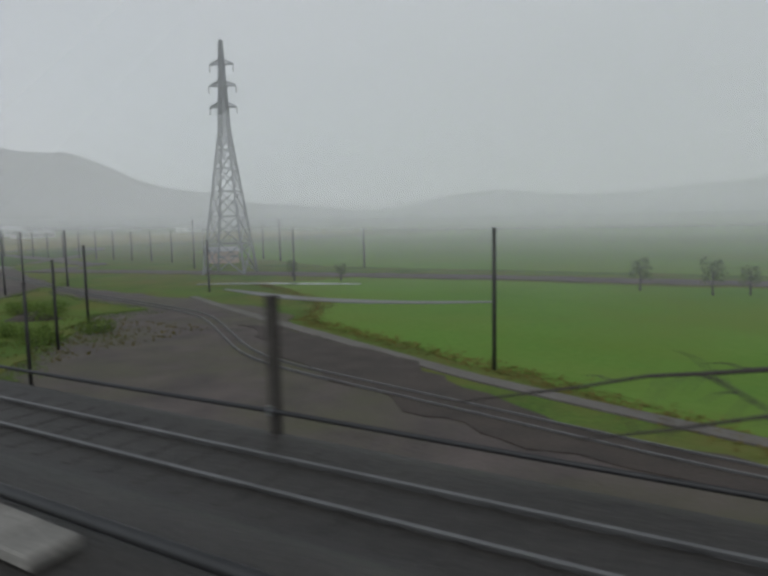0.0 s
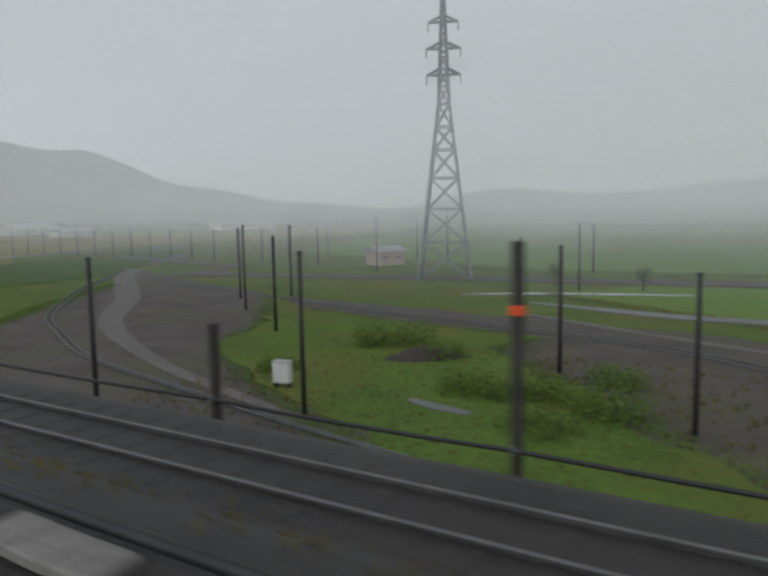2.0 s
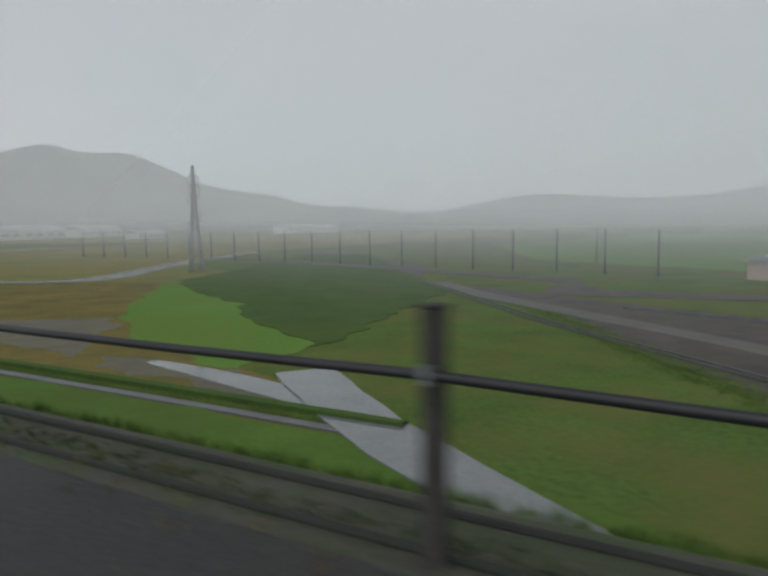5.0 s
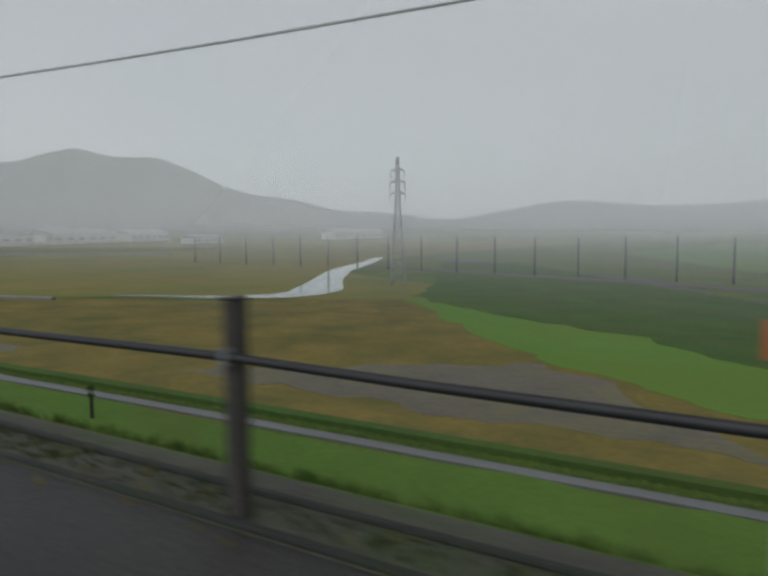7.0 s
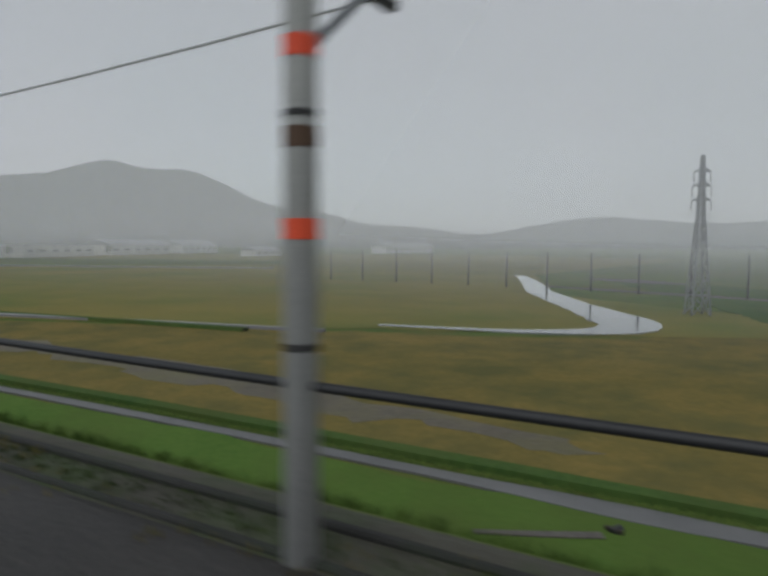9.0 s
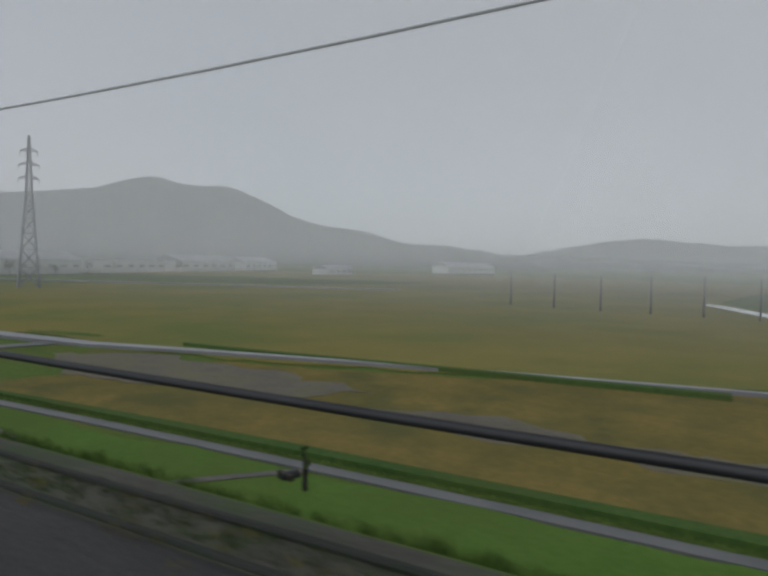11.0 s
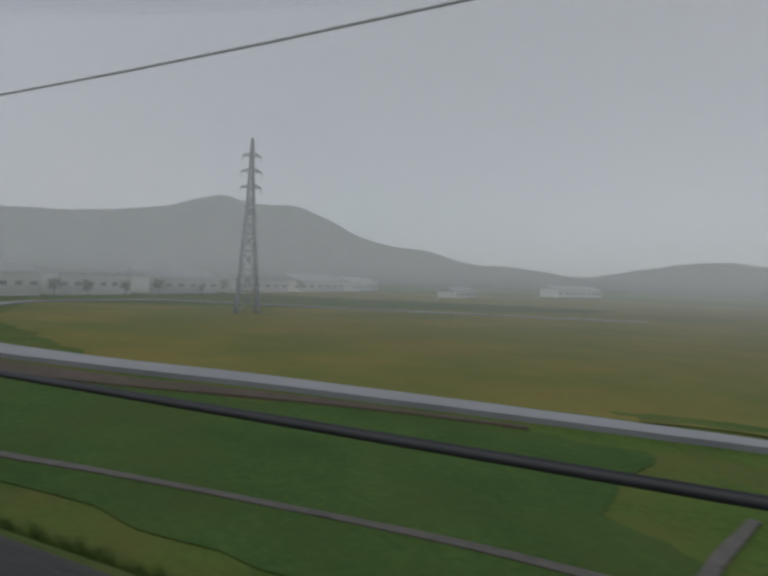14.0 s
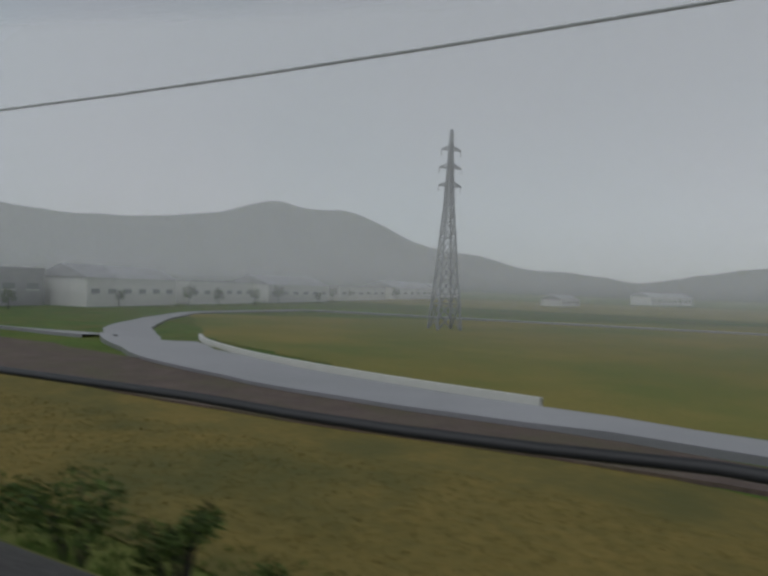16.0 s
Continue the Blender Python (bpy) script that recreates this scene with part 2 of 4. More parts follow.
FIELD = -6.6
TERRACE = -3.2


def ramp(s):
    """The level of the ground below the embankment: the fields, then a rise to the terrace."""
    return FIELD + (TERRACE - FIELD) * min(max((s - 285) / 55, 0), 1)


def road_line(s):
    """How far from the line the road runs before its bend."""
    return 4.85 * (2.4 - ramp(s))


def shoulder(s):
    """Where the level top of the embankment ends."""
    return 3.55 + (1.45 + 0.35 * (1 - smoothstep(88, 125, s))) * smoothstep(74, 83, s) * (1 - smoothstep(270, 288, s))


def ground_height(s, d):
    """The embankment, the siding's bench beside it at the start, a rising terrace at the end, and the flat fields."""
    level = ramp(s)
    brow = shoulder(s)
    foot = brow + 1.35 * (-0.15 - level)
    slope = -0.15 + (level + 0.15) * (0.5 * smoothstep(brow, foot, d) + 0.5 * min(max((d - brow) / (foot - brow), 0), 1))
    bench = -0.15 - 0.74 * smoothstep(3.6, 5.2, d) + (FIELD + 0.89) * min(max((d - 7.6) / 9.4, 0), 1)
    k = smoothstep(72, 84, s)
    z = bench * (1 - k) + slope * k
    edge = road_line(s) + 3.0 + 11 * smoothstep(345, 376, s)
    z += (FIELD - level) * smoothstep(edge, edge + 5, d)
    return z + (FIELD + 0.15) * smoothstep(-5.5, -14, d)


def line_place(p):
    """Back from a point of the world to s and d."""
    k = int(np.argmin((LX - p.x) ** 2 + (LY - p.y) ** 2))
    away = Vector((p.x - LX[k], p.y - LY[k]))
    c, q = math.cos(PSI[k]), math.sin(PSI[k])
    return S[k] - away.x * c - away.y * q, -away.x * q + away.y * c


def ribbon(name, rows, mat, label, lift=0.04, kind="structure", thick=0.3, step=3.0):
    """A path or strip with a rounded course: rows of (s, d, half width) laid on the ground, or with a fourth value, the height."""
    pts = []
    for a, b in zip(rows, rows[1:]):
        count = max(1, round(math.hypot(b[0] - a[0], b[1] - a[1]) / step))
        pts += [tuple(u + (v - u) * k / count for u, v in zip(a, b)) for k in range(count)]
    pts.append(rows[-1])
    for _ in range(3):
        pts = [pts[0]] + [tuple((u + 2 * v + w) / 4 for u, v, w in zip(a, b, c)) for a, b, c in zip(pts, pts[1:], pts[2:])] + [pts[-1]]
    bm, last = bmesh.new(), None
    for i, (s, d, w, *level) in enumerate(pts):
        a, b = pts[max(i - 1, 0)], pts[min(i + 1, len(pts) - 1)]
        ds, dd = b[0] - a[0], b[1] - a[1]
        n = math.hypot(ds, dd) or 1
        ring = []
        for side, down in ((1, 0), (-1, 0), (-1, 1), (1, 1)):
            wide = w * (1 + 0.16 * noise.noise(Vector((s * 0.35, d * 0.35, 7 * side))))
            es, ed = s - side * dd / n * wide, d + side * ds / n * wide
            base = level[0] if level else ground_height(es, ed)
            ring.append(bm.verts.new(place(es, ed, base - thick if down else base + lift)))
        if last:
            for k in range(4):
                bm.faces.new((last[k], last[(k + 1) % 4], ring[(k + 1) % 4], ring[k]))
        last = ring
    bmesh.ops.recalc_face_normals(bm, faces=bm.faces)
    return tagged(mesh(name, bm, mat), label, name.split("_")[-1], kind=kind)


def patch(name, corners, mat, label, lift=0.02, rough=1.3, category="field"):
    """A field: corners (s, d) joined by slightly ragged edges."""
    pts = []
    for (s0, d0), (s1, d1) in zip(corners, corners[1:] + corners[:1]):
        count = max(1, round(math.hypot(s1 - s0, d1 - d0) / 1.4))
        for k in range(count):
            s, d = s0 + (s1 - s0) * k / count, d0 + (d1 - d0) * k / count
            j = rough * min(1, d / 40 + 0.3)
            wob = [noise.noise(Vector((s * 0.21, d * 0.21, q))) + 0.5 * noise.noise(Vector((s * 0.7, d * 0.7, q))) for q in (1, 5)]
            pts.append((s + j * wob[0], d + j * wob[1]))
    bm = bmesh.new()
    face = bm.faces.new([bm.verts.new(place(s, d, ground_height(s, d) + lift)) for s, d in pts])
    if face.calc_area() and (face.normal_update() or face.normal.z < 0):
        face.normal_flip()
    if max(s for s, d in pts) > 280 and min(d for s, d in pts) < 60:
        bmesh.ops.triangulate(bm, faces=bm.faces)
        for _ in range(6):
            long = [e for e in bm.edges if e.calc_length() > 5 and min(v.co.y for v in e.verts) < 110]
            if not long:
                break
            bmesh.ops.subdivide_edges(bm, edges=long, cuts=1)
            bmesh.ops.triangulate(bm, faces=bm.faces)
        for v in bm.verts:
            v.co.z = ground_height(*line_place(v.co)) + lift + 0.03
        return tagged(mesh(name, bm, mat), label, category, kind="structure")
    down = bmesh.ops.extrude_face_region(bm, geom=[face])["geom"]
    bmesh.ops.translate(bm, vec=(0, 0, -0.2), verts=[g for g in down if isinstance(g, bmesh.types.BMVert)])
    bmesh.ops.triangulate(bm, faces=bm.faces)
    bmesh.ops.recalc_face_normals(bm, faces=bm.faces)
    return tagged(mesh(name, bm, mat), label, category, kind="structure")


# ---- the ground, one sheet to the horizon ----
def bed_edge(s):
    """How far from the line its dark ballast reaches."""
    return 3.75 + 4.6 * (1 - smoothstep(67, 89, s + 3 * noise.noise(Vector((s * 0.2, 0, 0)))))


def ground():
    ss = [-4000, -2000, -1000, -600] + list(range(-400, -40, 20)) + list(range(-40, 420, 3)) + list(range(420, 900, 20)) + [1200, 2000, 4000]
    ds = [-300, -100, -40, -10, -8.5, -7, -5.5, -3, 0, 1, 2, 3] + [3.4 + k * 0.25 for k in range(0, 60)] + [19, 20, 24, 28, 32, 36] + [37 + 0.5 * k for k in range(13)] + [46, 52, 60, 90, 140, 220, 400, 800, 1600, 3500]
    bm = bmesh.new()
    grid = [[bm.verts.new(place(s, d, ground_height(s, d))) for d in ds] for s in ss]
    for i in range(len(ss) - 1):
        for k in range(len(ds) - 1):
            face = bm.faces.new((grid[i][k], grid[i][k + 1], grid[i + 1][k + 1], grid[i + 1][k]))
            face.material_index = 1 if -6 < ds[k] < bed_edge(ss[i]) else 3 if 3 < ds[k] < shoulder(ss[i]) + 0.1 else 2 if 4 < ds[k] < 17.5 and ss[i] < 60 + 1.5 * ds[k] else 0
    bmesh.ops.recalc_face_normals(bm, faces=bm.faces)
    if sum(f.normal.z for f in bm.faces) < 0:
        bmesh.ops.reverse_faces(bm, faces=bm.faces)
    ob = mesh("ground", bm, GRASS, smooth=True)
    ob.data.materials.append(BALLAST)
    ob.data.materials.append(EARTH)
    ob.data.materials.append(SHOULDER)
    return tagged(ob, "wet green grassland with a dark ballasted railway embankment", "ground", kind="structure")


ground()


# ---- hills ----
def hill(name, label, centre, far, depth, profile, rough):
    """A wooded ridge: profile gives (bearing, elevation) in degrees, seen from the line, far metres off."""
    bearings = [a for a, _ in profile]
    bm, rows = bmesh.new(), []
    steps = 420
    for i in range(steps + 1):
        b = bearings[0] + (bearings[-1] - bearings[0]) * i / steps
        e = np.mean([np.interp(b + k, bearings, [v for _, v in profile]) for k in (-0.7, 0, 0.7)])
        e = e + rough * noise.noise(Vector((b * 0.45, 3, 0))) + rough * 0.5 * noise.noise(Vector((b * 1.6, 8, 0))) + rough * 0.45 * noise.noise(Vector((b * 7, 5, 0)))
        row = []
        for k in range(13):
            q = k / 12
            lift = math.sin(min(q / 0.7, 1) * math.pi / 2) ** 1.3 if q <= 0.7 else 1 - 0.35 * (q - 0.7) / 0.3
            r = far - depth * 0.7 + depth * q
            h = max(math.tan(radians(max(e, 0))) * far * lift * (1 + 0.06 * noise.noise(Vector((b * 0.6, q * 5, 2))) * (1 - lift)), 0)
            row.append(bm.verts.new((centre[0] + r * math.cos(radians(b)), centre[1] + r * math.sin(radians(b)), FIELD - 2 + h)))
        rows.append(row)
    for a, b in zip(rows, rows[1:]):
        for k in range(12):
            bm.faces.new((a[k], a[k + 1], b[k + 1], b[k]))
    bmesh.ops.recalc_face_normals(bm, faces=bm.faces)
    return tagged(mesh(name, bm, HILL, smooth=True), label, "hill", kind="structure")


MID = (0.0, 0.0)
hill("hill_far", "low wooded hills fading in the rain", MID, 3300, 900,
     [(60, 2.9), (82.6, 2.8), (88.3, 2.6), (92, 2.15), (97.8, 2.1), (102, 2.6), (105.5, 2.65), (108.5, 2.1), (111.3, 1.6), (113.5, 1.15), (116, 1.2), (121, 1.4), (135, 1.2), (150, 1.0)], 0.1)
hill("hill_near", "wooded hill grey in the rain", MID, 2400, 900,
     [(112, 0.0), (114.5, 0.9), (117.2, 1.5), (120.8, 1.9), (124.5, 2.05), (126.5, 2.6), (128.8, 3.15), (131.5, 3.35), (134, 4.0), (136, 5.0), (138.2, 5.95), (140.3, 6.5), (142.2, 6.3),
      (143.6, 6.4), (145.5, 6.95), (147.2, 6.6), (149.3, 5.9), (152, 5.35), (157, 4.85), (161.5, 4.75), (165.5, 5.07), (180, 4.5), (200, 3)], 0.1)

# ---- fields, paths and water ----
patch("paddy_green", [(-150, 22), (-6.8, 24.3), (-2.0, 27.0), (9.5, 33.8), (35.4, 46.7), (41.0, 57.5), (62.7, 73.3), (52.7, 86.7), (-150, 88)], PADDY, "bright green rice field beside the branch line")
patch("paddy_far", [(-200, 104), (72.0, 106.7), (147.7, 153.3), (184.3, 250.0), (150, 500), (-300, 500)], PADDY, "wide bright green rice fields in the distance")
patch("yard_bed", [(-150, 17), (40, 17.2), (80, 17.2), (80.1, 18.7), (91.8, 25.0), (101.0, 31.7), (109.3, 43.3), (123.5, 65.0), (145.1, 88.3), (173.5, 116.7), (223.5, 183.3), (213.5, 186.7), (160.1, 120.0), (148.9, 91.7), (120.5, 75.0), (90.9, 60.8), (65.9, 55.8), (45.9, 52.5), (38.2, 48.3), (31.6, 37.5), (11.6, 26.5), (-4.1, 22.3), (-150, 20)], GRAVEL, "brown gravel railway yard and branch trackbed", lift=0.06, category="yard")
patch("spoil_strip", [(39.3, 42.2), (29.5, 40.5), (18.2, 35.0), (12.9, 30), (4, 26.6), (-6, 23.6), (-6, 22), (9.9, 24.2), (12.5, 25.2), (19.0, 28.6), (28.0, 33.8)], EARTH, "dark wet spoil along the edge of the yard", lift=0.11, category="spoil", rough=1.2)
patch("green_island", [(35.7, 18.3), (39.7, 21.7), (45.3, 27.3), (50.7, 33.3), (57.3, 40.0), (56.2, 45.8), (72.0, 49.2), (83.9, 53.3), (93.8, 65.0), (90.5, 59.2), (78.8, 43.3), (75.5, 34.2), (70.5, 30.0), (63.9, 25.8), (55.5, 21.7), (52.2, 18.3)], GRASS, "grassy island between the yard tracks", lift=0.12, category="verge")
patch("far_bed", [(-150, 92), (35.9, 89.2), (102.5, 81.7), (127.5, 77.5), (127.9, 95.0), (159.0, 110.0), (225.7, 140.0), (225.7, 145.0), (159.0, 115.8), (127.9, 101.7), (122.5, 86.7), (35.9, 95.8), (-150, 99)], GRAVEL, "dark trackbed along the rice fields", lift=0.08, category="trackbed")
patch("bright_strip", [(132.0, 29.3), (146.2, 34.2), (158.7, 42.5), (168.7, 53.3), (178.7, 66.7), (192.0, 83.3), (185.3, 77.8), (170.3, 64.5), (157.0, 57.3), (146.2, 46.5), (132.0, 38.0)], PADDY, "bright green strip of young rice", lift=0.05)
patch("dark_crop_field", [(132.0, 38.2), (146.2, 46.7), (157.0, 57.5), (170.3, 64.7), (185.3, 78.0), (191.7, 100.0), (215.0, 166.7), (195.0, 166.7), (159.0, 106.7), (139.0, 80.0)], DARKGREEN, "dark green crop along the branch line", lift=0.07)
patch("straw_field", [(122.0, 27.5), (120, 24.2), (200, 24.2), (275, 24.6), (274, 33), (269.0, 42.5), (239.0, 50.3), (222.7, 55.8), (197.7, 65.0), (192.0, 83.3), (178.7, 66.7), (168.7, 53.3), (158.7, 42.5), (146.2, 34.2)], STRAW, "straw-brown stubble field with puddles")
patch("near_meadow", [(100, 15.5), (125, 14.6), (270, 14.6), (284, 17), (286, 20), (270, 21.6), (190, 21.6), (116, 21.9), (106, 19)], MEADOW, "bright green grass strip below the embankment", lift=0.05, rough=0.8)
patch("olive_field", [(171.0, 82.5), (197.7, 67.5), (224.3, 58.3), (239.0, 52.3), (269.0, 43.8), (300, 46), (318, 45.5), (345, 45), (402.7, 76.7), (442.7, 123.3), (392.7, 171.7), (326.0, 250.0), (310, 420), (225, 420), (247.7, 233.3), (217.7, 116.7)], OLIVE, "olive ripening rice field", lift=0.035)
patch("far_olive_field", [(240, 170), (330, 300), (640, 280), (600, 420), (330, 620), (215, 480)], OLIVE, "olive rice fields reaching towards the hills", lift=0.012)
patch("green_loop_field", [(379.3, 100.0), (409.3, 93.3), (432.7, 126.7), (409.3, 161.7), (362.7, 153.3), (359.3, 123.3)], GRASS, "dark green rice plot inside the bend of the road", lift=0.06)
patch("rough_grass", [(334, 9.4), (412, 9.4), (412, 21.5), (372, 22), (348, 21.5), (331, 22.5), (332, 15)], STRAW, "straw-coloured rough grass below the road")
patch("near_paddy", [(268, 14.5), (310, 13.5), (324, 12), (330, 13), (331, 17), (329, 24), (306, 34), (297, 36), (297.5, 25), (294, 21.5), (282, 20.5)], DARKGREEN, "dark green flooded paddy below the embankment", lift=0.015)
for row in [[(145.3, 28.3), (155.3, 28.0), (178.7, 29.0), (173.7, 33.3), (165.3, 38.3), (158.7, 42.3), (153.7, 36.7)], [(193.5, 27.7), (210.1, 28.3), (233.5, 31.0), (253.5, 32.5), (246.8, 35.7), (218.5, 34.0), (200.1, 30.7)], [(257.0, 33.3), (268.7, 31.3), (279, 33.5), (284, 37.7), (279, 42), (268.7, 41.7), (252.0, 38.3)], [(125.1, 25.7), (141.8, 25.7), (143.5, 29.0), (131.8, 29.3)]]:
    patch("mud_patch", row, WETSOIL, "wet grey mud with shallow puddles in the stubble", lift=0.03, rough=2.2, category="mud")
ribbon("canal_path", [(116, 22.6, 0.3), (187, 22.3, 0.4), (192, 22.1, 0.8), (197, 22.3, 0.4), (250, 22.5, 0.4), (278, 23.0, 0.42), (284.5, 22.8, 0.4), (288, 21.6, 0.4), (292.2, 20.8, 0.4)], PATH, "narrow wet concrete path along the fields", lift=0.1, step=1.5)
ribbon("cross_path", [(291.9, 20.9, 0.6), (291.7, 25.6, 0.6), (289.9, 32.7, 0.7), (288.3, 41.8, 0.7)], PATH, "wet path joining the field path to the road", lift=0.12)
ribbon("field_path", [(256.5, 17.0, 0.25), (260.6, 18.3, 0.28), (264.3, 19.1, 0.28), (269, 19.7, 0.25), (275, 20.1, 0.22), (282, 19.9, 0.2), (289, 19.2, 0.22), (294.3, 19.3, 0.28), (299.3, 18.8, 0.25), (302.2, 18.3, 0.22), (311.3, 16.3, 0.2), (314, 15.6, 0.22), (317.2, 14.7, 0.25), (319.9, 14.2, 0.28), (322.6, 14.0, 0.32), (324.8, 14.7, 0.36), (325.7, 16.4, 0.36), (325.8, 18.6, 0.26)], MUD, "narrow muddy field path", lift=0.1, step=1.0)
ribbon("side_path", [(294.5, 19.5, 0.22), (294.2, 22, 0.25), (293.7, 24.2, 0.25), (292.9, 27.8, 0.2)], MUD, "short muddy path between rice fields", lift=0.1, step=1.0)
ribbon("plank_path", [(196.2, 18.2, 0.15), (194.5, 19.0, 0.2), (192.7, 20.0, 0.22)], MUD, "short muddy track leading to a culvert", lift=0.12, step=0.8)

ribbon("culvert_track", [(250.6, 17.4, 0.22), (249.4, 19.0, 0.26), (248.0, 20.6, 0.28), (246.8, 21.9, 0.3)], MUD, "short muddy track crossing to the culvert", lift=0.12, step=0.8)
ribbon("road", [(225, 54, 0.3), (262, 47.5, 0.5)] + [(s, road_line(s), w) for s, w in ((285, 0.9), (300, 1.2), (320, 1.4))] + [(330, 29.2, 1.4), (340, 26.9, 1.6), (354, 28.4, 2.8), (367, 32.4, 3.1), (378, 39, 3.4)] + [(419.3, 78.3, 3.67), (432.7, 100.0, 2.5), (444.3, 126.7, 1.83), (437.7, 173.3, 1.67), (396.0, 178.3, 1.33), (342.7, 186.7, 1.17), (309.3, 196.7, 0.83)],
       ROAD, "wet grey country road bending back between the fields", lift=0.35, thick=0.4)
ribbon("branch_road", [(384, 40, 2.0), (412, 41, 1.6), (480, 50, 1.5)], ROAD, "wet grey country road", lift=0.3)
ribbon("road_bank", [(303, 0.92 * road_line(303), 0.2), (314, 0.91 * road_line(314), 0.7), (328, 25.2, 1.4), (336, 23.9, 1.7), (345, 22.9, 2.0), (354, 23.4, 2.6), (372, 26.5, 4.6), (412, 31, 5.5)], BANKEARTH, "dark brown earth bank below the road", lift=0.16)
ribbon("road_kerb", [(343.5, 31.2, 0.15, -2.87), (353, 32.6, 0.15, -2.85), (365, 36.4, 0.16, -2.85), (375, 43, 0.17, -3.0), (383, 52, 0.18, -3.6)], PALECONCRETE, "pale concrete kerb along the inner edge of the road", lift=0.1, thick=0.34)
ribbon("field_bank", [(118, 24.2, 0.3), (200, 23.9, 0.45), (262, 24.0, 0.42), (274, 24.2, 0.2)], DARKGREEN, "low dark grassy bank along the path", lift=0.3)
ribbon("field_hedge", [(232.0, 50.5, 0.5), (268.7, 48.2, 0.42), (278, 48.6, 0.25)], DARKGREEN, "low dark hedge along the edge of the field", lift=0.4)
ribbon("river", [(222.9, 61.7, 0.5), (207.9, 64.3, 1.0), (199.3, 70.0, 2.67), (200.4, 78.3, 3.67), (211.3, 100.0, 2.5), (221.3, 123.3, 2.33), (229.6, 153.3, 2.0), (239.6, 186.7, 1.33)], WATER, "winding pale stream reflecting the grey sky", lift=0.16)
ribbon("ditch", [(104.3, 14.3, 1.17), (119.3, 23.3, 1.67), (128.4, 31.0, 1.83)], WATER, "pale flooded ditch reflecting the sky", lift=0.14)
ribbon("furrow", [(123.4, 25.8, 1.17), (130.9, 27.7, 1.17), (139.3, 29.0, 0.5)], WATER, "flooded furrow reflecting the sky", lift=0.055)
ribbon("far_water", [(48, 77, 0.4), (54, 75, 0.9), (61, 73.8, 1.1), (67, 71.5, 0.7), (71, 69, 0.3)], WATER, "pale strip of standing water between the tracks", lift=0.1)
ribbon("wet_strip", [(24, 65, 0.5), (31, 61.5, 1.1), (39, 59.5, 1.4), (48, 60, 1.3), (56, 63, 0.8), (62, 65, 0.3)], PATH, "pale wet strip between rice field and trackbed", lift=0.09)
ribbon("yard_puddle", [(56.5, 27.2, 0.25), (55, 26.6, 0.45), (53, 26.3, 0.3)], PATH, "small puddle in the yard grass", lift=0.16, step=0.8)
ribbon("service_path", [(60, 22.5, 0.35), (73, 26.8, 0.5), (83, 31.9, 0.8), (90, 36, 1.0), (96, 41, 1.2), (105, 51, 1.4), (118, 62, 1.6), (132, 74, 1.6), (145, 89, 1.5)], GRITPATH, "pale gravel service path", lift=0.1)
ribbon("field_edge_path", [(-40, 20, 0.4), (-7.5, 26.0, 0.5), (13.0, 32.7, 0.58), (33.0, 42.5, 0.67), (48.0, 50.0, 0.58), (59.7, 56.7, 0.5)], GRITPATH, "pale gravel path along the rice field", lift=0.1)


def yard_rail(rows):
    """One worn rail of the yard, curving away from the line."""
    return ribbon("yard_rail", rows, RAIL, "worn rail of the yard in brown gravel", lift=0.2, thick=0.1)


for off in (0, 1.1):
    yard_rail([(s + off, d, 0.05) for s, d in [(40, 18), (57.1, 21.0), (80.5, 26.7), (100.5, 37.5), (120.5, 56.7), (147.1, 90.0)]])
    yard_rail([(s, d + off, 0.05) for s, d in [(-80, 20.5), (-1.5, 23.7), (28.5, 30.8), (46.7, 45.0), (76.7, 53.3), (116.4, 68.3)]])

# ---- see-through sheets added to stand in for the haze ----
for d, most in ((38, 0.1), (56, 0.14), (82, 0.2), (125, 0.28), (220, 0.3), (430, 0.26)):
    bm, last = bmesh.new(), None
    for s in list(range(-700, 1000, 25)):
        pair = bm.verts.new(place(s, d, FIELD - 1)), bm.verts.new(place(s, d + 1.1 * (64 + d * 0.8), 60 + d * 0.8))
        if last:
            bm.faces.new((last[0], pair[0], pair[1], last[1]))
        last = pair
    tagged(mesh("haze_sheet", bm, haze_material(most), smooth=True), "slanting see-through sheet added as haze that greys the distance", "rain", kind="stuff")


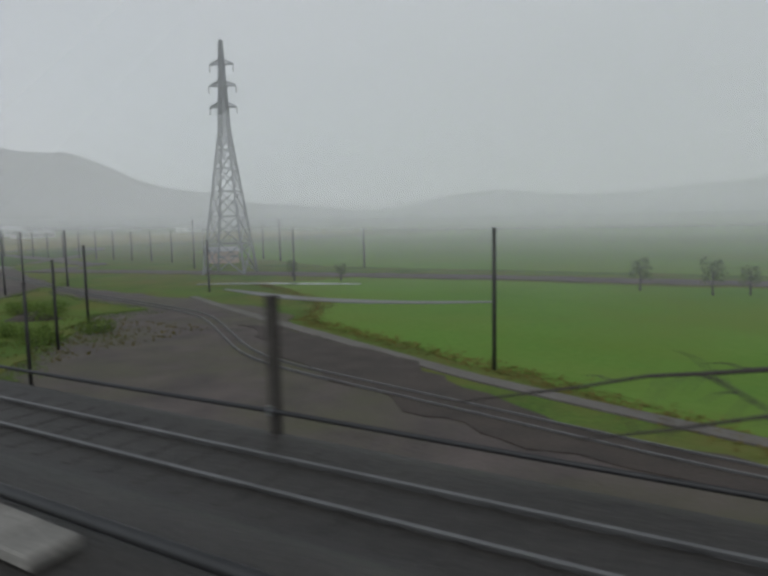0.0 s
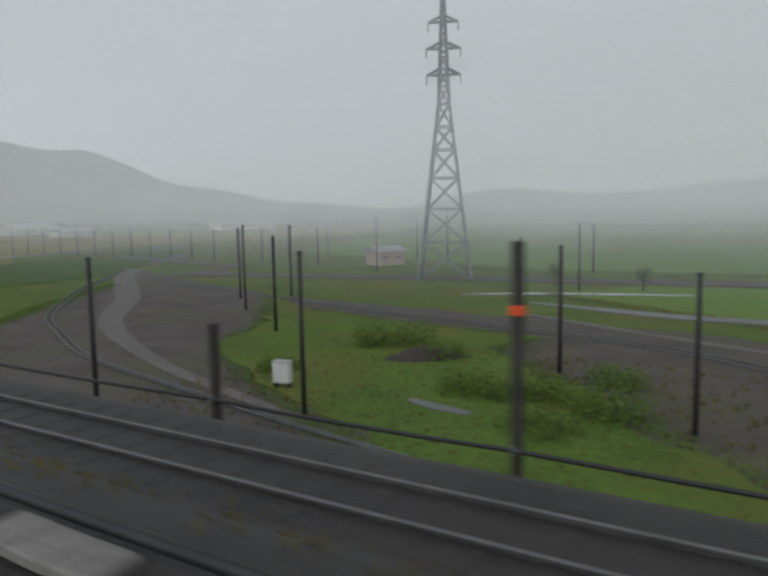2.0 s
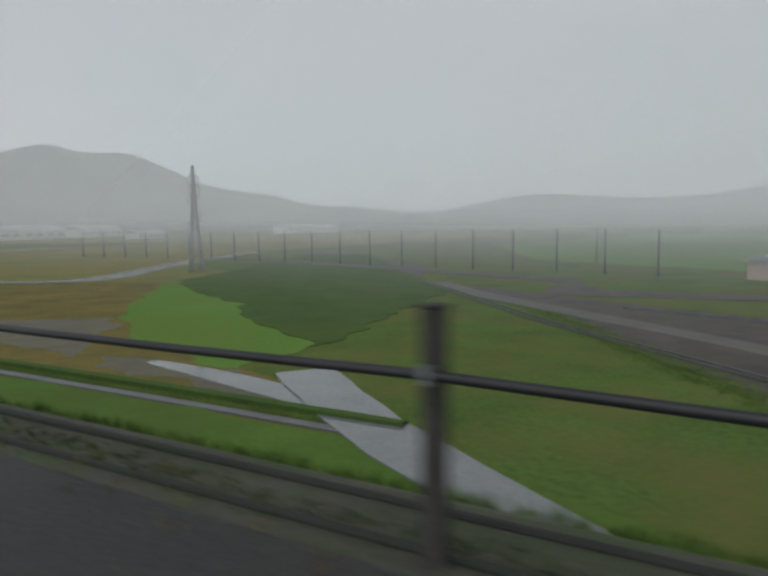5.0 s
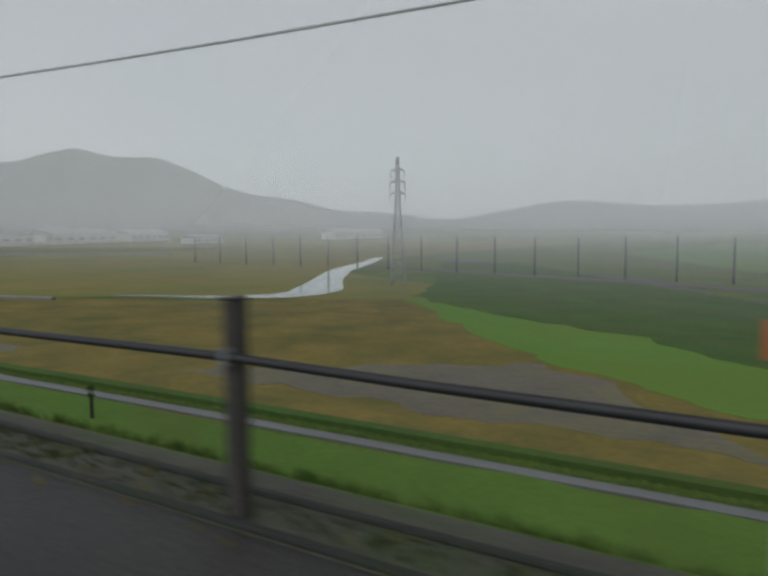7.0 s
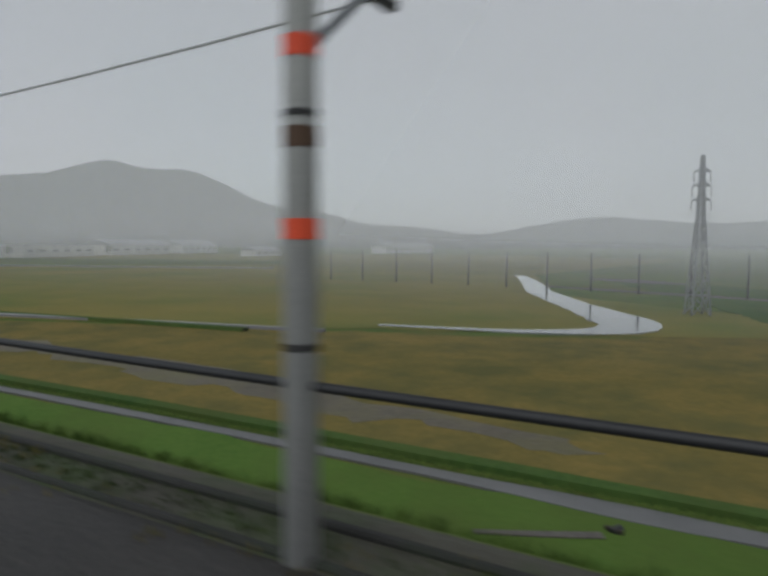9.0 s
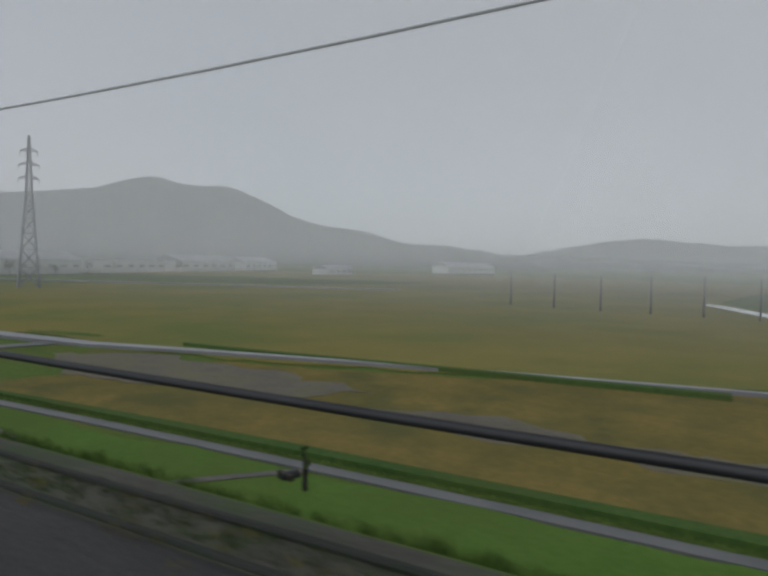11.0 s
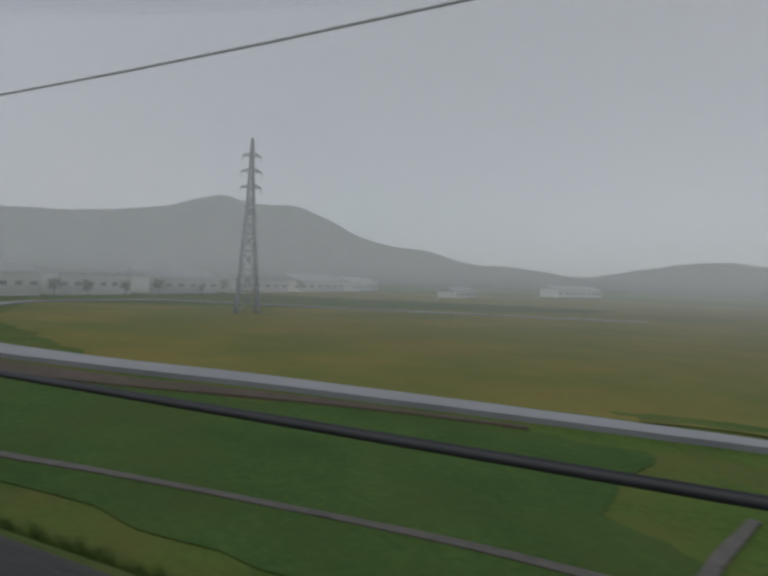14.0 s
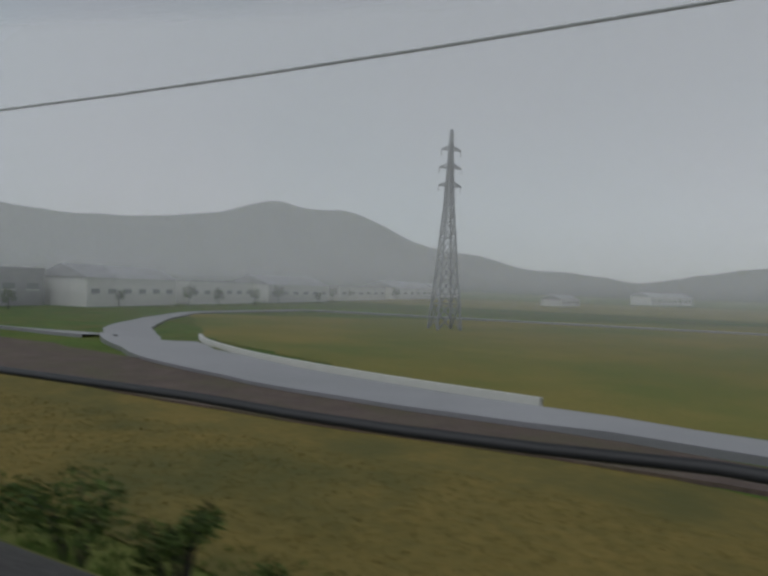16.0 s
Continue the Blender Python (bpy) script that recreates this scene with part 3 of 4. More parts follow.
# ---- things ----
def mast(s, d, top, mat, bands, bracket=0, panel=False, reach=1.45):
    ob = empty("catenary_mast", at(s, d, ground_height(s, d)), "tall round railway mast with red marker bands", "mast", "masts along the line")
    z0 = ground_height(s, d)
    h = top - z0
    part("pole", tube(bmesh.new(), [(0, 0, -0.3), (0, 0, h * 0.5), (0, 0, h)], 0.145, 14, 0.12), mat, ob, smooth=True)
    for z, colour, tall in bands:
        r = 0.145 - 0.025 * (z - z0) / h + 0.008
        part("marker_band", tube(bmesh.new(), [(0, 0, z - z0 - tall / 2), (0, 0, z - z0 + tall / 2)], r, 14), colour, ob)
    if bracket:
        bm = bmesh.new()
        beam(bm, (0, -0.5, bracket - z0), (0, reach, bracket - z0 + 0.04), 0.1)
        arm = part("bracket_arm", bm, DARKPOLE, ob, "dark bracket arm")
        part("strut", beam(bmesh.new(), (0, 0.1, bracket - z0 - 0.7), (0, 0.95, bracket - z0), 0.07), STEEL, ob)
        bm = bmesh.new()
        for k in range(4):
            tube(bm, [(0, reach - 0.05, bracket - z0 + 0.08 + k * 0.06), (0, reach - 0.05, bracket - z0 + 0.12 + k * 0.06)], 0.07, 10)
        part("insulator", bm, WHITE, arm)
    if (s, d) == (158.95, 4.0):
        gear = part("transformer_case", box(bmesh.new(), -0.7, 0.12, -0.2, 0.22, 4.2 - z0, 4.95 - z0, 0.03), DARKPOLE, ob, "dark square equipment case")
        part("lid", box(bmesh.new(), -0.74, 0.16, -0.24, 0.26, 4.955 - z0, 5.0 - z0, 0.01), DARKPOLE, gear)
    if s == 257.6:
        part("equipment_case", box(bmesh.new(), -0.85, -0.13, -0.12, 0.12, 2.66 - z0, 2.8 - z0, 0.02), DARKPOLE, ob, "flat dark equipment case")
    if panel:
        bm = box(bmesh.new(), -0.62, -0.12, -0.1, 0.1, 3.25 - z0, 3.62 - z0, 0.02)
        part("equipment_box", bm, WALL, ob, "pale square equipment box")
        for z in (3.2, 3.66):
            part("clamp", box(bmesh.new(), -0.66, 0.35, -0.03, 0.03, z - z0 - 0.02, z - z0 + 0.02), DARKPOLE, ob)
    return ob


B = 0.16
mast(14.7, 4.0, 8.5, DARKPOLE, [(2.46, RED, B), (3.62, STEEL, 0.08), (3.2, STEEL, 0.05), (1.25, YELLOW, 0.1)])
mast(39.0, 4.0, 8.5, DARKPOLE, [(2.22, RED, B), (1.2, YELLOW, 0.04), (1.1, WHITE, 0.04)], panel=True)
mast(62.2, 4.0, 8.5, DARKPOLE, [(2.2, RED, 0.12), (1.2, YELLOW, 0.05)], bracket=4.65)
mast(90.8, 4.0, 8.5, GREYPOLE, [(2.5, RED, B), (1.8, DARKPOLE, 0.04), (3.2, STEEL, 0.05), (3.5, STEEL, 0.05), (2.9, STEEL, 0.05)], bracket=4.65)
mast(125, 4.0, 8.5, GREYPOLE, [(2.5, RED, B)], bracket=4.62)
mast(158.95, 4.0, 8.5, GREYPOLE, [(2.32, RED, B), (2.98, DARKPOLE, 0.06), (1.66, DARKPOLE, 0.1), (3.3, DARKPOLE, 0.05)], bracket=4.0, reach=2.3)
mast(192.07, 4.0, 8.5, GREYPOLE, [(2.52, RED, B), (3.22, RUST, B), (3.9, RED, B), (3.4, DARKPOLE, 0.05), (1.6, DARKPOLE, 0.06)], bracket=4.62)
mast(225, 4.0, 8.5, GREYPOLE, [(2.5, RED, B)], bracket=4.62)
mast(257.6, 4.0, 8.5, GREYPOLE, [(2.68, RED, 0.12), (3.6, RED, 0.1), (1.5, DARKPOLE, 0.1), (2.4, DARKPOLE, 0.06), (3.2, RED, 0.06)], bracket=4.2)


def twin_mast(s, near=4.0):
    z0 = ground_height(s, 4.0)
    ob = empty("twin_mast", at(s, 4.0, z0), "braced pair of dark railway masts with red and white bands", "mast", "masts along the line")
    far = 2.3
    for y, top in ((0, 8.5), (far, 5.0)):
        drop = ground_height(s, 4 + y) - z0
        pole = part("pole", tube(bmesh.new(), [(0, y, drop - 0.3), (0, y, (drop + top - z0) / 2), (0, y, top - z0)], 0.15, 14, 0.13), DARKPOLE, ob, smooth=True)
        part("white_band", tube(bmesh.new(), [(0, y, 3.04 - z0), (0, y, 3.18 - z0)], 0.158, 14), WHITE, pole)
        if not y:
            for z, c in ((2.42, RED), (1.0, RUST)):
                part("marker_band", tube(bmesh.new(), [(0, y, z - z0 - 0.07), (0, y, z - z0 + 0.07)], 0.162, 14), c, pole)
    part("cross_beam", beam(bmesh.new(), (0, -2.2, near - 0.02 - z0), (0, far + 0.2, near + 0.2 - z0), 0.11), DARKPOLE, ob)
    for a, b in (((0, 0.15, near - 0.05 - z0), (0, far - 0.15, near - 1.8 - z0)), ((0, 0.15, near - 1.8 - z0), (0, far - 0.15, near - 0.05 - z0))):
        part("brace", beam(bmesh.new(), a, b, 0.07), STEEL, ob)
    part("hanger_arm", beam(bmesh.new(), (0, -0.2, 6.2 - z0), (0, 1.75, 6.25 - z0), 0.09), STEEL, ob)
    part("insulator", tube(bmesh.new(), [(0, 1.5, 5.3 - z0), (0, 1.5, 5.7 - z0), (0, 1.5, 6.2 - z0)], 0.05, 10), DARKPOLE, ob)
    part("lower_beam", beam(bmesh.new(), (0, 0, 1.9 - z0), (0, far, 1.95 - z0), 0.06), STEEL, ob)
    return ob


twin_mast(289.6, 3.78)
twin_mast(320.4)


def sagging(points, sag, n=10):
    out = []
    for a, b in zip(points, points[1:]):
        for k in range(n):
            q = k / n
            p = tuple(a[i] + (b[i] - a[i]) * q for i in range(3))
            out.append(place(p[0], p[1], p[2] - 4 * sag * q * (1 - q)))
    return out + [place(*points[-1])]


wire = mesh("feeder_wire", tube(bmesh.new(), sagging([(125, 5.5, 4.8), (159.3, 5.5, 4.8), (192.2, 5.5, 4.8), (225, 5.5, 5.0), (257.6, 5.5, 5.0), (289.6, 5.5, 5.3), (320.4, 5.5, 5.3), (352, 5.5, 4.9), (400, 5.5, 4.9)], 0.42, 14), 0.016, 6), WIRE)
tagged(wire, "grey overhead feeder wire strung between the masts", "wire")

POSTS = [99, 107, 117, 126, 134.7, 143.2, 150.9, 167.4, 175.5, 184.9, 201, 209, 217, 226, 240.7, 249, 264.8, 273.8, 280.7, 304.7, 331.4]
SIDING_POSTS = [(-12, 8.6, 0.9), (6.5, 7.6, 1.25), (22, 8.6, -0.2), (36, 9.1, 1.75), (45.2, 9.5, 2.0), (51.4, 9.2, 0.35), (61, 9.6, 0.6), (74.1, 10.3, 0.75), (86, 7.2, 1.2)]


def cable_z(s):
    return 1.33 if s < 330 else 1.46


def cable_post(s, d, top, hook, arm=0.0):
    z0 = ground_height(s, d)
    ob = empty("cable_post", at(s, d, z0, 3 * noise.noise(Vector((s, 2, 0)))), "short dark weathered post carrying a thick cable", "post", "cable posts along the line")
    part("shaft", box(bmesh.new(), -0.08, 0.08, -0.08, 0.08, -0.3, top - z0, 0.015), POSTWOOD, ob)
    part("cap", box(bmesh.new(), -0.09, 0.09, -0.09, 0.09, top - z0, top - z0 + 0.03, 0.008), POSTWOOD, ob)
    part("cable_hook", box(bmesh.new(), -0.03, 0.03, -0.17, -0.075, hook - z0 - 0.07, hook - z0 + 0.07), STEEL, ob)
    if (s, d) == (45.2, 9.5):
        part("marker", box(bmesh.new(), -0.1, 0.1, -0.1, 0.1, 0.88 - z0, 1.04 - z0, 0.01), RED, ob, "small red marker")
    if arm:
        part("crossarm", beam(bmesh.new(), (-arm, -0.1, top - z0 - 0.1), (arm, -0.1, top - z0 - 0.1), 0.09), POSTWOOD, ob)
        part("finial_rod", tube(bmesh.new(), [(-0.2, 0, top - z0 - 0.2), (-0.2, 0, top - z0 + 0.9)], 0.04, 8), DARKPOLE, ob)
    return ob


for s in POSTS:
    cable_post(s, 4.12, (1.58 if s == 304.7 else 1.68 if s == 264.8 else 1.8) + 0.12 * noise.noise(Vector((s, 0, 0))), cable_z(s))
for s, d, top in SIDING_POSTS[:-1]:
    cable_post(s, d, top, min(2.4 - 0.39 * (d - 0.12), top - 0.1), 1.5 if s == 36 else 0.0)
hang = [(-40, 8.5, -0.88)] + [(s, d - 0.12, 2.4 - (0.36 if s == 86 else 0.39) * (d - 0.12)) for s, d, top in SIDING_POSTS] + [(90.8, 3.78, 1.4)] + [(s, 4.0, cable_z(s)) for s in POSTS[:-1]] + [(308, 4.03, 1.27), (311.5, 4.05, 1.19), (315, 4.05, 1.23), (318.5, 4.05, 1.32), (325, 4.05, 1.39), (331.4, 4.0, 1.46)] + [(336, 4.05, 1.45), (340, 4.1, 1.38), (352, 4.1, 1.36), (420, 4.1, 1.35)]
tagged(mesh("thick_cable", tube(bmesh.new(), sagging(hang, 0.04, 4), 0.042, 8), CABLE, smooth=True), "thick black cable slung along the posts", "cable")


def edging(name, s0, s1, d, z, wide, out, label):
    """A low run of edging stones, uneven in line and level."""
    bm, last = bmesh.new(), None
    for k in range(int((s1 - s0) / 1.0) + 1):
        q = s0 + k
        sway, dip = 0.03 * noise.noise(Vector((q * 0.13, d, 0))), 0.03 * noise.noise(Vector((q * 0.21, d, 4)))
        ring = [bm.verts.new(place(q, d + sway + out * (1 - smoothstep(90, 140, q)) + a * wide, z + dip + b - 0.95 * (1 - smoothstep(71, 83, q)))) for a, b in ((-0.5, -0.5), (-0.5, -0.03), (-0.35, 0), (0.35, 0), (0.5, -0.03), (0.5, -0.5))]
        if last:
            for i in range(6):
                bm.faces.new((last[i], last[(i + 1) % 6], ring[(i + 1) % 6], ring[i]))
        last = ring
    bmesh.ops.recalc_face_normals(bm, faces=bm.faces)
    return tagged(mesh(name, bm, KERBSTONE), label, "edging", kind="structure")


edging("outer_edging", 66, 284, 4.62, -0.09, 0.09, 0.42, "dark mossy concrete edging along the embankment's brow")
edging("inner_edging", 66, 284, 3.98, -0.1, 0.08, 0.34, "low dark concrete edging between ballast and weeds")
run = [(s, 3.05, 0.02 + 0.02 * noise.noise(Vector((s * 0.07, 1, 0)))) for s in range(-50, 76, 4)]
tagged(mesh("edge_pipe", tube(bmesh.new(), [place(*q) for q in run], 0.06, 8), CABLE, smooth=True), "dark pipe lying beside the main line", "pipe")


sign = empty("marker_sign", at(146.8, 4.0, ground_height(146.8, 4.0)), "small orange-red square sign on a thin grey stake", "sign")
top = 1.8 - ground_height(146.8, 4.0)
part("stake", tube(bmesh.new(), [(0, 0, -0.2), (0, 0, top * 0.5), (0, 0, top)], 0.018, 8), GREYPOLE, sign)
part("panel", box(bmesh.new(), -0.11, 0.11, -0.03, -0.02, top - 0.11, top + 0.11, 0.004), RED, sign, "orange-red panel")


def slab(s, d=2.72):
    ob = empty("trough_cover", at(s, d, -0.13, 3 * noise.noise(Vector((s, 5, 0)))), "pale concrete cover slabs lying beside the track", "slab", "cover slabs beside the line")
    for k in range(3):
        x, dz = -0.76 + 0.51 * k, 0.015 * noise.noise(Vector((s, k * 3.1, 1)))
        part("slab", box(bmesh.new(), x, x + 0.495, -0.22 + dz, 0.22 + dz, 0, 0.12 + dz, 0.02), CONCRETE, ob)
    return ob


for s in (5.3, 10.2, 17.5, 26.5, 34.7, 42.6, 46.6, 61.2, 66.2, 77):
    slab(s)
slab(14.5, 3.26)


# ---- the siding's rails ----
def rail(s0, s1, d, z, lift=0.15):
    rows = [place(s0 + 3 * k, d, z) for k in range(int((s1 - s0) / 3) + 1)]
    bm, last = bmesh.new(), None
    shape = [(-0.06, -0.14), (0.06, -0.14), (0.06, -0.12), (0.012, -0.1), (0.012, -0.04), (0.034, -0.03), (0.034, 0), (-0.034, 0), (-0.034, -0.03), (-0.012, -0.04), (-0.012, -0.1), (-0.06, -0.12)]
    for k, p in enumerate(rows):
        s = s0 + 3 * k
        ring = [bm.verts.new(place(s, d + a, z + b)) for a, b in shape]
        if last:
            for i in range(len(shape)):
                bm.faces.new((last[i], last[(i + 1) % len(shape)], ring[(i + 1) % len(shape)], ring[i]))
        last = ring
    bmesh.ops.recalc_face_normals(bm, faces=bm.faces)
    return bm


track = tagged(new("siding_track"), "rusty siding track with worn bright rails on dark ballast", "track", kind="structure")
for d, z in ((5.72, -0.82), (6.62, -0.81)):
    part("rail", rail(-60, 77, d, z), RAIL, track)
sleeper_bm = box(bmesh.new(), -0.1, 0.1, -1.0, 1.0, -0.14, 0, 0.015)
sleeper_mesh = bpy.data.meshes.new("sleeper")
sleeper_bm.to_mesh(sleeper_mesh)
sleeper_bm.free()
sleeper_mesh.materials.append(BALLAST)
for k in range(165):
    ob = new("sleeper", sleeper_mesh)
    ob.parent = track
    ob.matrix_basis = at(-45 + 0.72 * k, 6.17, -0.876)


# ---- pylons ----
def pylon(x, y, height, base, turn, label):
    ob = empty("transmission_pylon", pose(x, y, FIELD, 0, 0, turn), label, "pylon", "power line pylons")

    def half(z):
        q = z / height
        return base / 2 * (1 - q / 0.62) + 0.07 * height / 2 * 0.55 * (q / 0.62) if q < 0.62 else 0.0385 * height / 2 * (1 - (q - 0.62) / 0.38) + 0.15 * (q - 0.62) / 0.38

    levels = [0, 0.13, 0.25, 0.36, 0.46, 0.54, 0.62, 0.68, 0.74, 0.8, 0.86, 0.92, 1.0]
    thick = 0.0075 * height
    for sx in (-1, 1):
        for sy in (-1, 1):
            bm = bmesh.new()
            for a, b in zip(levels, levels[1:]):
                za, zb = a * height, b * height
                beam(bm, (sx * half(za), sy * half(za), za), (sx * half(zb), sy * half(zb), zb), thick)
            part("leg", bm, STEEL, ob)
    bm = bmesh.new()
    for a, b in zip(levels, levels[1:]):
        za, zb = a * height, b * height
        ha, hb = half(za), half(zb)
        for s in (-1, 1):
            for p, q in (((s * ha, -ha, za), (s * hb, hb, zb)), ((s * ha, ha, za), (s * hb, -hb, zb)), ((-ha, s * ha, za), (hb, s * hb, zb)), ((ha, s * ha, za), (-hb, s * hb, zb)),
                         ((s * hb, -hb, zb), (s * hb, hb, zb)), ((-hb, s * hb, zb), (hb, s * hb, zb))):
                beam(bm, p, q, thick * 0.6)
    part("lattice", bm, STEEL, ob)
    for q in (0.72, 0.81, 0.9):
        z, reach = q * height, height * (0.052 if q > 0.85 else 0.06)
        arm_bm = bmesh.new()
        h = half(z)
        for s in (-1, 1):
            for e in (-1, 1):
                beam(arm_bm, (s * h, e * h, z + 0.02 * height), (s * reach, 0, z), thick * 0.7)
                beam(arm_bm, (s * h, e * h, z), (s * reach, 0, z), thick * 0.7)
        arm = part("crossarm", arm_bm, STEEL, ob)
        for s in (-1, 1):
            bm = bmesh.new()
            for k in range(6):
                tube(bm, [(s * reach, 0, z - 0.25 - 0.2 * k), (s * reach, 0, z - 0.15 - 0.2 * k)], 0.13, 8)
            tube(bm, [(s * reach, 0, z - 1.5), (s * reach, 0, z)], 0.03, 5)
            part("insulator_string", bm, GREYPOLE, arm)
    return ob


pylon(69.9, 86.6, 41.5, 7.6, 20, "tall grey lattice pylon standing in green fields")
pylon(-51.4, 92.4, 20.9, 2.4, 30, "slim grey lattice pylon beside the stream")
pylon(-271.0, 90.3, 43, 5.4, 60, "grey lattice pylon before low pale buildings")


# ---- thin poles of the yard and branch line ----
def yard_pole(s, d, tall, r=0.1, arm=0.0):
    z0 = ground_height(s, d)
    ob = empty("yard_pole", at(s, d, z0, 10), "thin dark pole beside the branch tracks", "pole", "poles of the railway yard")
    part("shaft", tube(bmesh.new(), [(0.02 * noise.noise(Vector((s, d, 0))), 0, -0.3), (0, 0, tall * 0.5), (0, 0.03, tall)], r, 10, r * 0.8), DARKPOLE, ob, smooth=True)
    part("cap", tube(bmesh.new(), [(0, 0.03, tall), (0, 0.03, tall + 0.06)], r, 10), DARKPOLE, ob)
    if (s, d) == (91.4, 22.6):
        part("marker", tube(bmesh.new(), [(0, 0, -3.35 - z0), (0, 0, -3.05 - z0)], r + 0.03, 10), RED, ob, "small orange-red marker")
    if arm:
        part("crossarm", beam(bmesh.new(), (-arm, 0, tall - 0.3), (arm, 0, tall - 0.25), 0.09), DARKPOLE, ob)
    return ob


for s, d, top, r in [(66.1, 16.9, 1.0, 0.12), (91.4, 22.6, 0.74, 0.11), (59.6, 22.8, 1.0, 0.12), (86.3, 49.5, 2.1, 0.16), (75.2, 40.2, 1.2, 0.15), (93, 56.6, 1.7, 0.16), (13.3, 35.5, 1.8, 0.14), (34, 19.8, -0.6, 0.11), (88.9, 60.8, 1.9, 0.17), (64, 106, 1.1, 0.2), (96, 95, 4, 0.14), (60, 78, 1.6, 0.14), (62, 62, 0.3, 0.14), (103, 127, 2.3, 0.2), (94, 121, 3.5, 0.2), (132, 140, 2, 0.18), (44, 28, 0.0, 0.12), (51.5, 36, 0.7, 0.13)]:
    yard_pole(s, d, top - ground_height(s, d), r)
for k in range(20):
    yard_pole(118 + 8 * k + 3 * noise.noise(Vector((k, 0, 4))), 112 + 1.6 * k + 7 * noise.noise(Vector((k, 3, 4))), 7.6 + 2.5 * noise.noise(Vector((k, 7, 1))), 0.2)


# ---- small things of the yard ----
def relay_box(s, d, w, h):
    ob = empty("relay_box", at(s, d, FIELD + 0.1, 12), "pale grey metal relay cabinet on short legs", "cabinet")
    part("body", box(bmesh.new(), -w / 2, w / 2, -0.25, 0.25, 0.25, h, 0.03), WHITE, ob)
    part("lid", box(bmesh.new(), -w / 2 - 0.04, w / 2 + 0.04, -0.29, 0.29, h, h + 0.05, 0.015), GREYPOLE, ob)
    part("door", box(bmesh.new(), -w / 2 + 0.06, w / 2 - 0.06, -0.275, -0.252, 0.32, h - 0.06, 0.008), WALL, ob)
    for x in (-w / 2 + 0.08, w / 2 - 0.08):
        part("leg", box(bmesh.new(), x - 0.05, x + 0.05, -0.2, 0.2, -0.1, 0.25), DARKPOLE, ob)
    return ob


relay_box(63.7, 26.4, 0.95, 1.4)


def leaf_clump(bm, centre, radius, count, size, flat=0.8):
    for _ in range(count):
        way = Vector((random.gauss(0, 1), random.gauss(0, 1), random.gauss(0, 1))).normalized() * radius * random.random() ** 0.4
        p = centre + Vector((way.x, way.y, way.z * flat))
        a = Vector((random.gauss(0, 1), random.gauss(0, 1), random.gauss(0, 0.6))).normalized() * size * random.uniform(0.6, 1.4)
        b = a.cross(Vector((random.gauss(0, 1), random.gauss(0, 1), random.gauss(0, 1)))).normalized() * size * 0.45
        bm.faces.new([bm.verts.new(p + q) for q in (-a, b, a, -b)])
    return bm


def bush(s, d, w, h, label, z=None, twigs=7, leaves=500, size=0.07, mat=None):
    z = ground_height(s, d) if z is None else z
    ob = empty("bush", at(s, d, z, random.uniform(0, 360)), label, "bush", "bushes beside the line")
    tips = []
    for k in range(twigs):
        a = 2 * math.pi * k / twigs + random.uniform(-0.4, 0.4)
        r = w * random.uniform(0.3, 0.5)
        tip = Vector((r * math.cos(a), r * math.sin(a), h * random.uniform(0.55, 0.95)))
        part("stem", tube(bmesh.new(), [(0.05 * math.cos(a), 0.05 * math.sin(a), -0.1), tip * 0.5 + Vector((0, 0, 0.1 * h)), tip], 0.025 * max(h, 0.6), 5, 0.006), POSTWOOD, ob)
        tips.append(tip)
    bm = bmesh.new()
    for tip in tips:
        leaf_clump(bm, tip * 0.85, w * 0.3, leaves // twigs, size)
    part("foliage", bm, mat or LEAF, ob)
    return ob


for s, d, w, h in [(49.5, 25.5, 3.0, 0.6), (52.3, 29.6, 2.4, 0.5), (66.5, 29.4, 2.4, 0.5), (63, 40, 3.6, 1.2), (65, 38, 3.0, 1.2), (54.6, 30, 3.2, 0.8), (50.8, 30.4, 3.0, 0.7), (47.6, 29, 3.4, 0.9), (48.2, 34.5, 3.0, 0.7), (59, 36.8, 2.6, 0.8), (342.6, 6.6, 1.0, 2.0), (341.9, 7.4, 1.1, 1.4), (343.4, 5.6, 1.3, 1.5), (345.2, 5.4, 1.4, 0.9), (347, 5.6, 1.4, 0.8), (336, 6.8, 1.2, 0.8)]:
    bush(s, d, w, h, "low dark green bush on the embankment" if d < 15 else "low tangled green bush in the yard grass", leaves=1500 if w > 2 else 600, twigs=11 if w > 2 else 7, size=0.09 if w > 2 else 0.07, mat=LONGBLADE if w > 2 else None)
for s, d, tall in [(245.5, 20, 2.2), (293.2, 15.8, 1.9), (290, 14.5, 2.0), (174.1, 19.2, 2.0)]:
    bush(s, d, 0.35, tall, "narrow dark shrub beside the field path", twigs=5, leaves=260, size=0.05)


def culvert(s, d, size=0.8):
    ob = empty("culvert", at(s, d, ground_height(s, d), -20) @ Matrix.Scale(size, 4), "round dark culvert mouth in a dark earth-stained headwall", "culvert", "field culverts")
    bm = bmesh.new()
    tube(bm, [(0, -0.1, 0.12), (0, 0.9, 0.12)], 0.32, 14)
    part("pipe_mouth", bm, CABLE, ob)
    part("headwall", box(bmesh.new(), -0.6, 0.6, 0.05, 0.3, -0.3, 0.4, 0.03), EARTH, ob)
    return ob


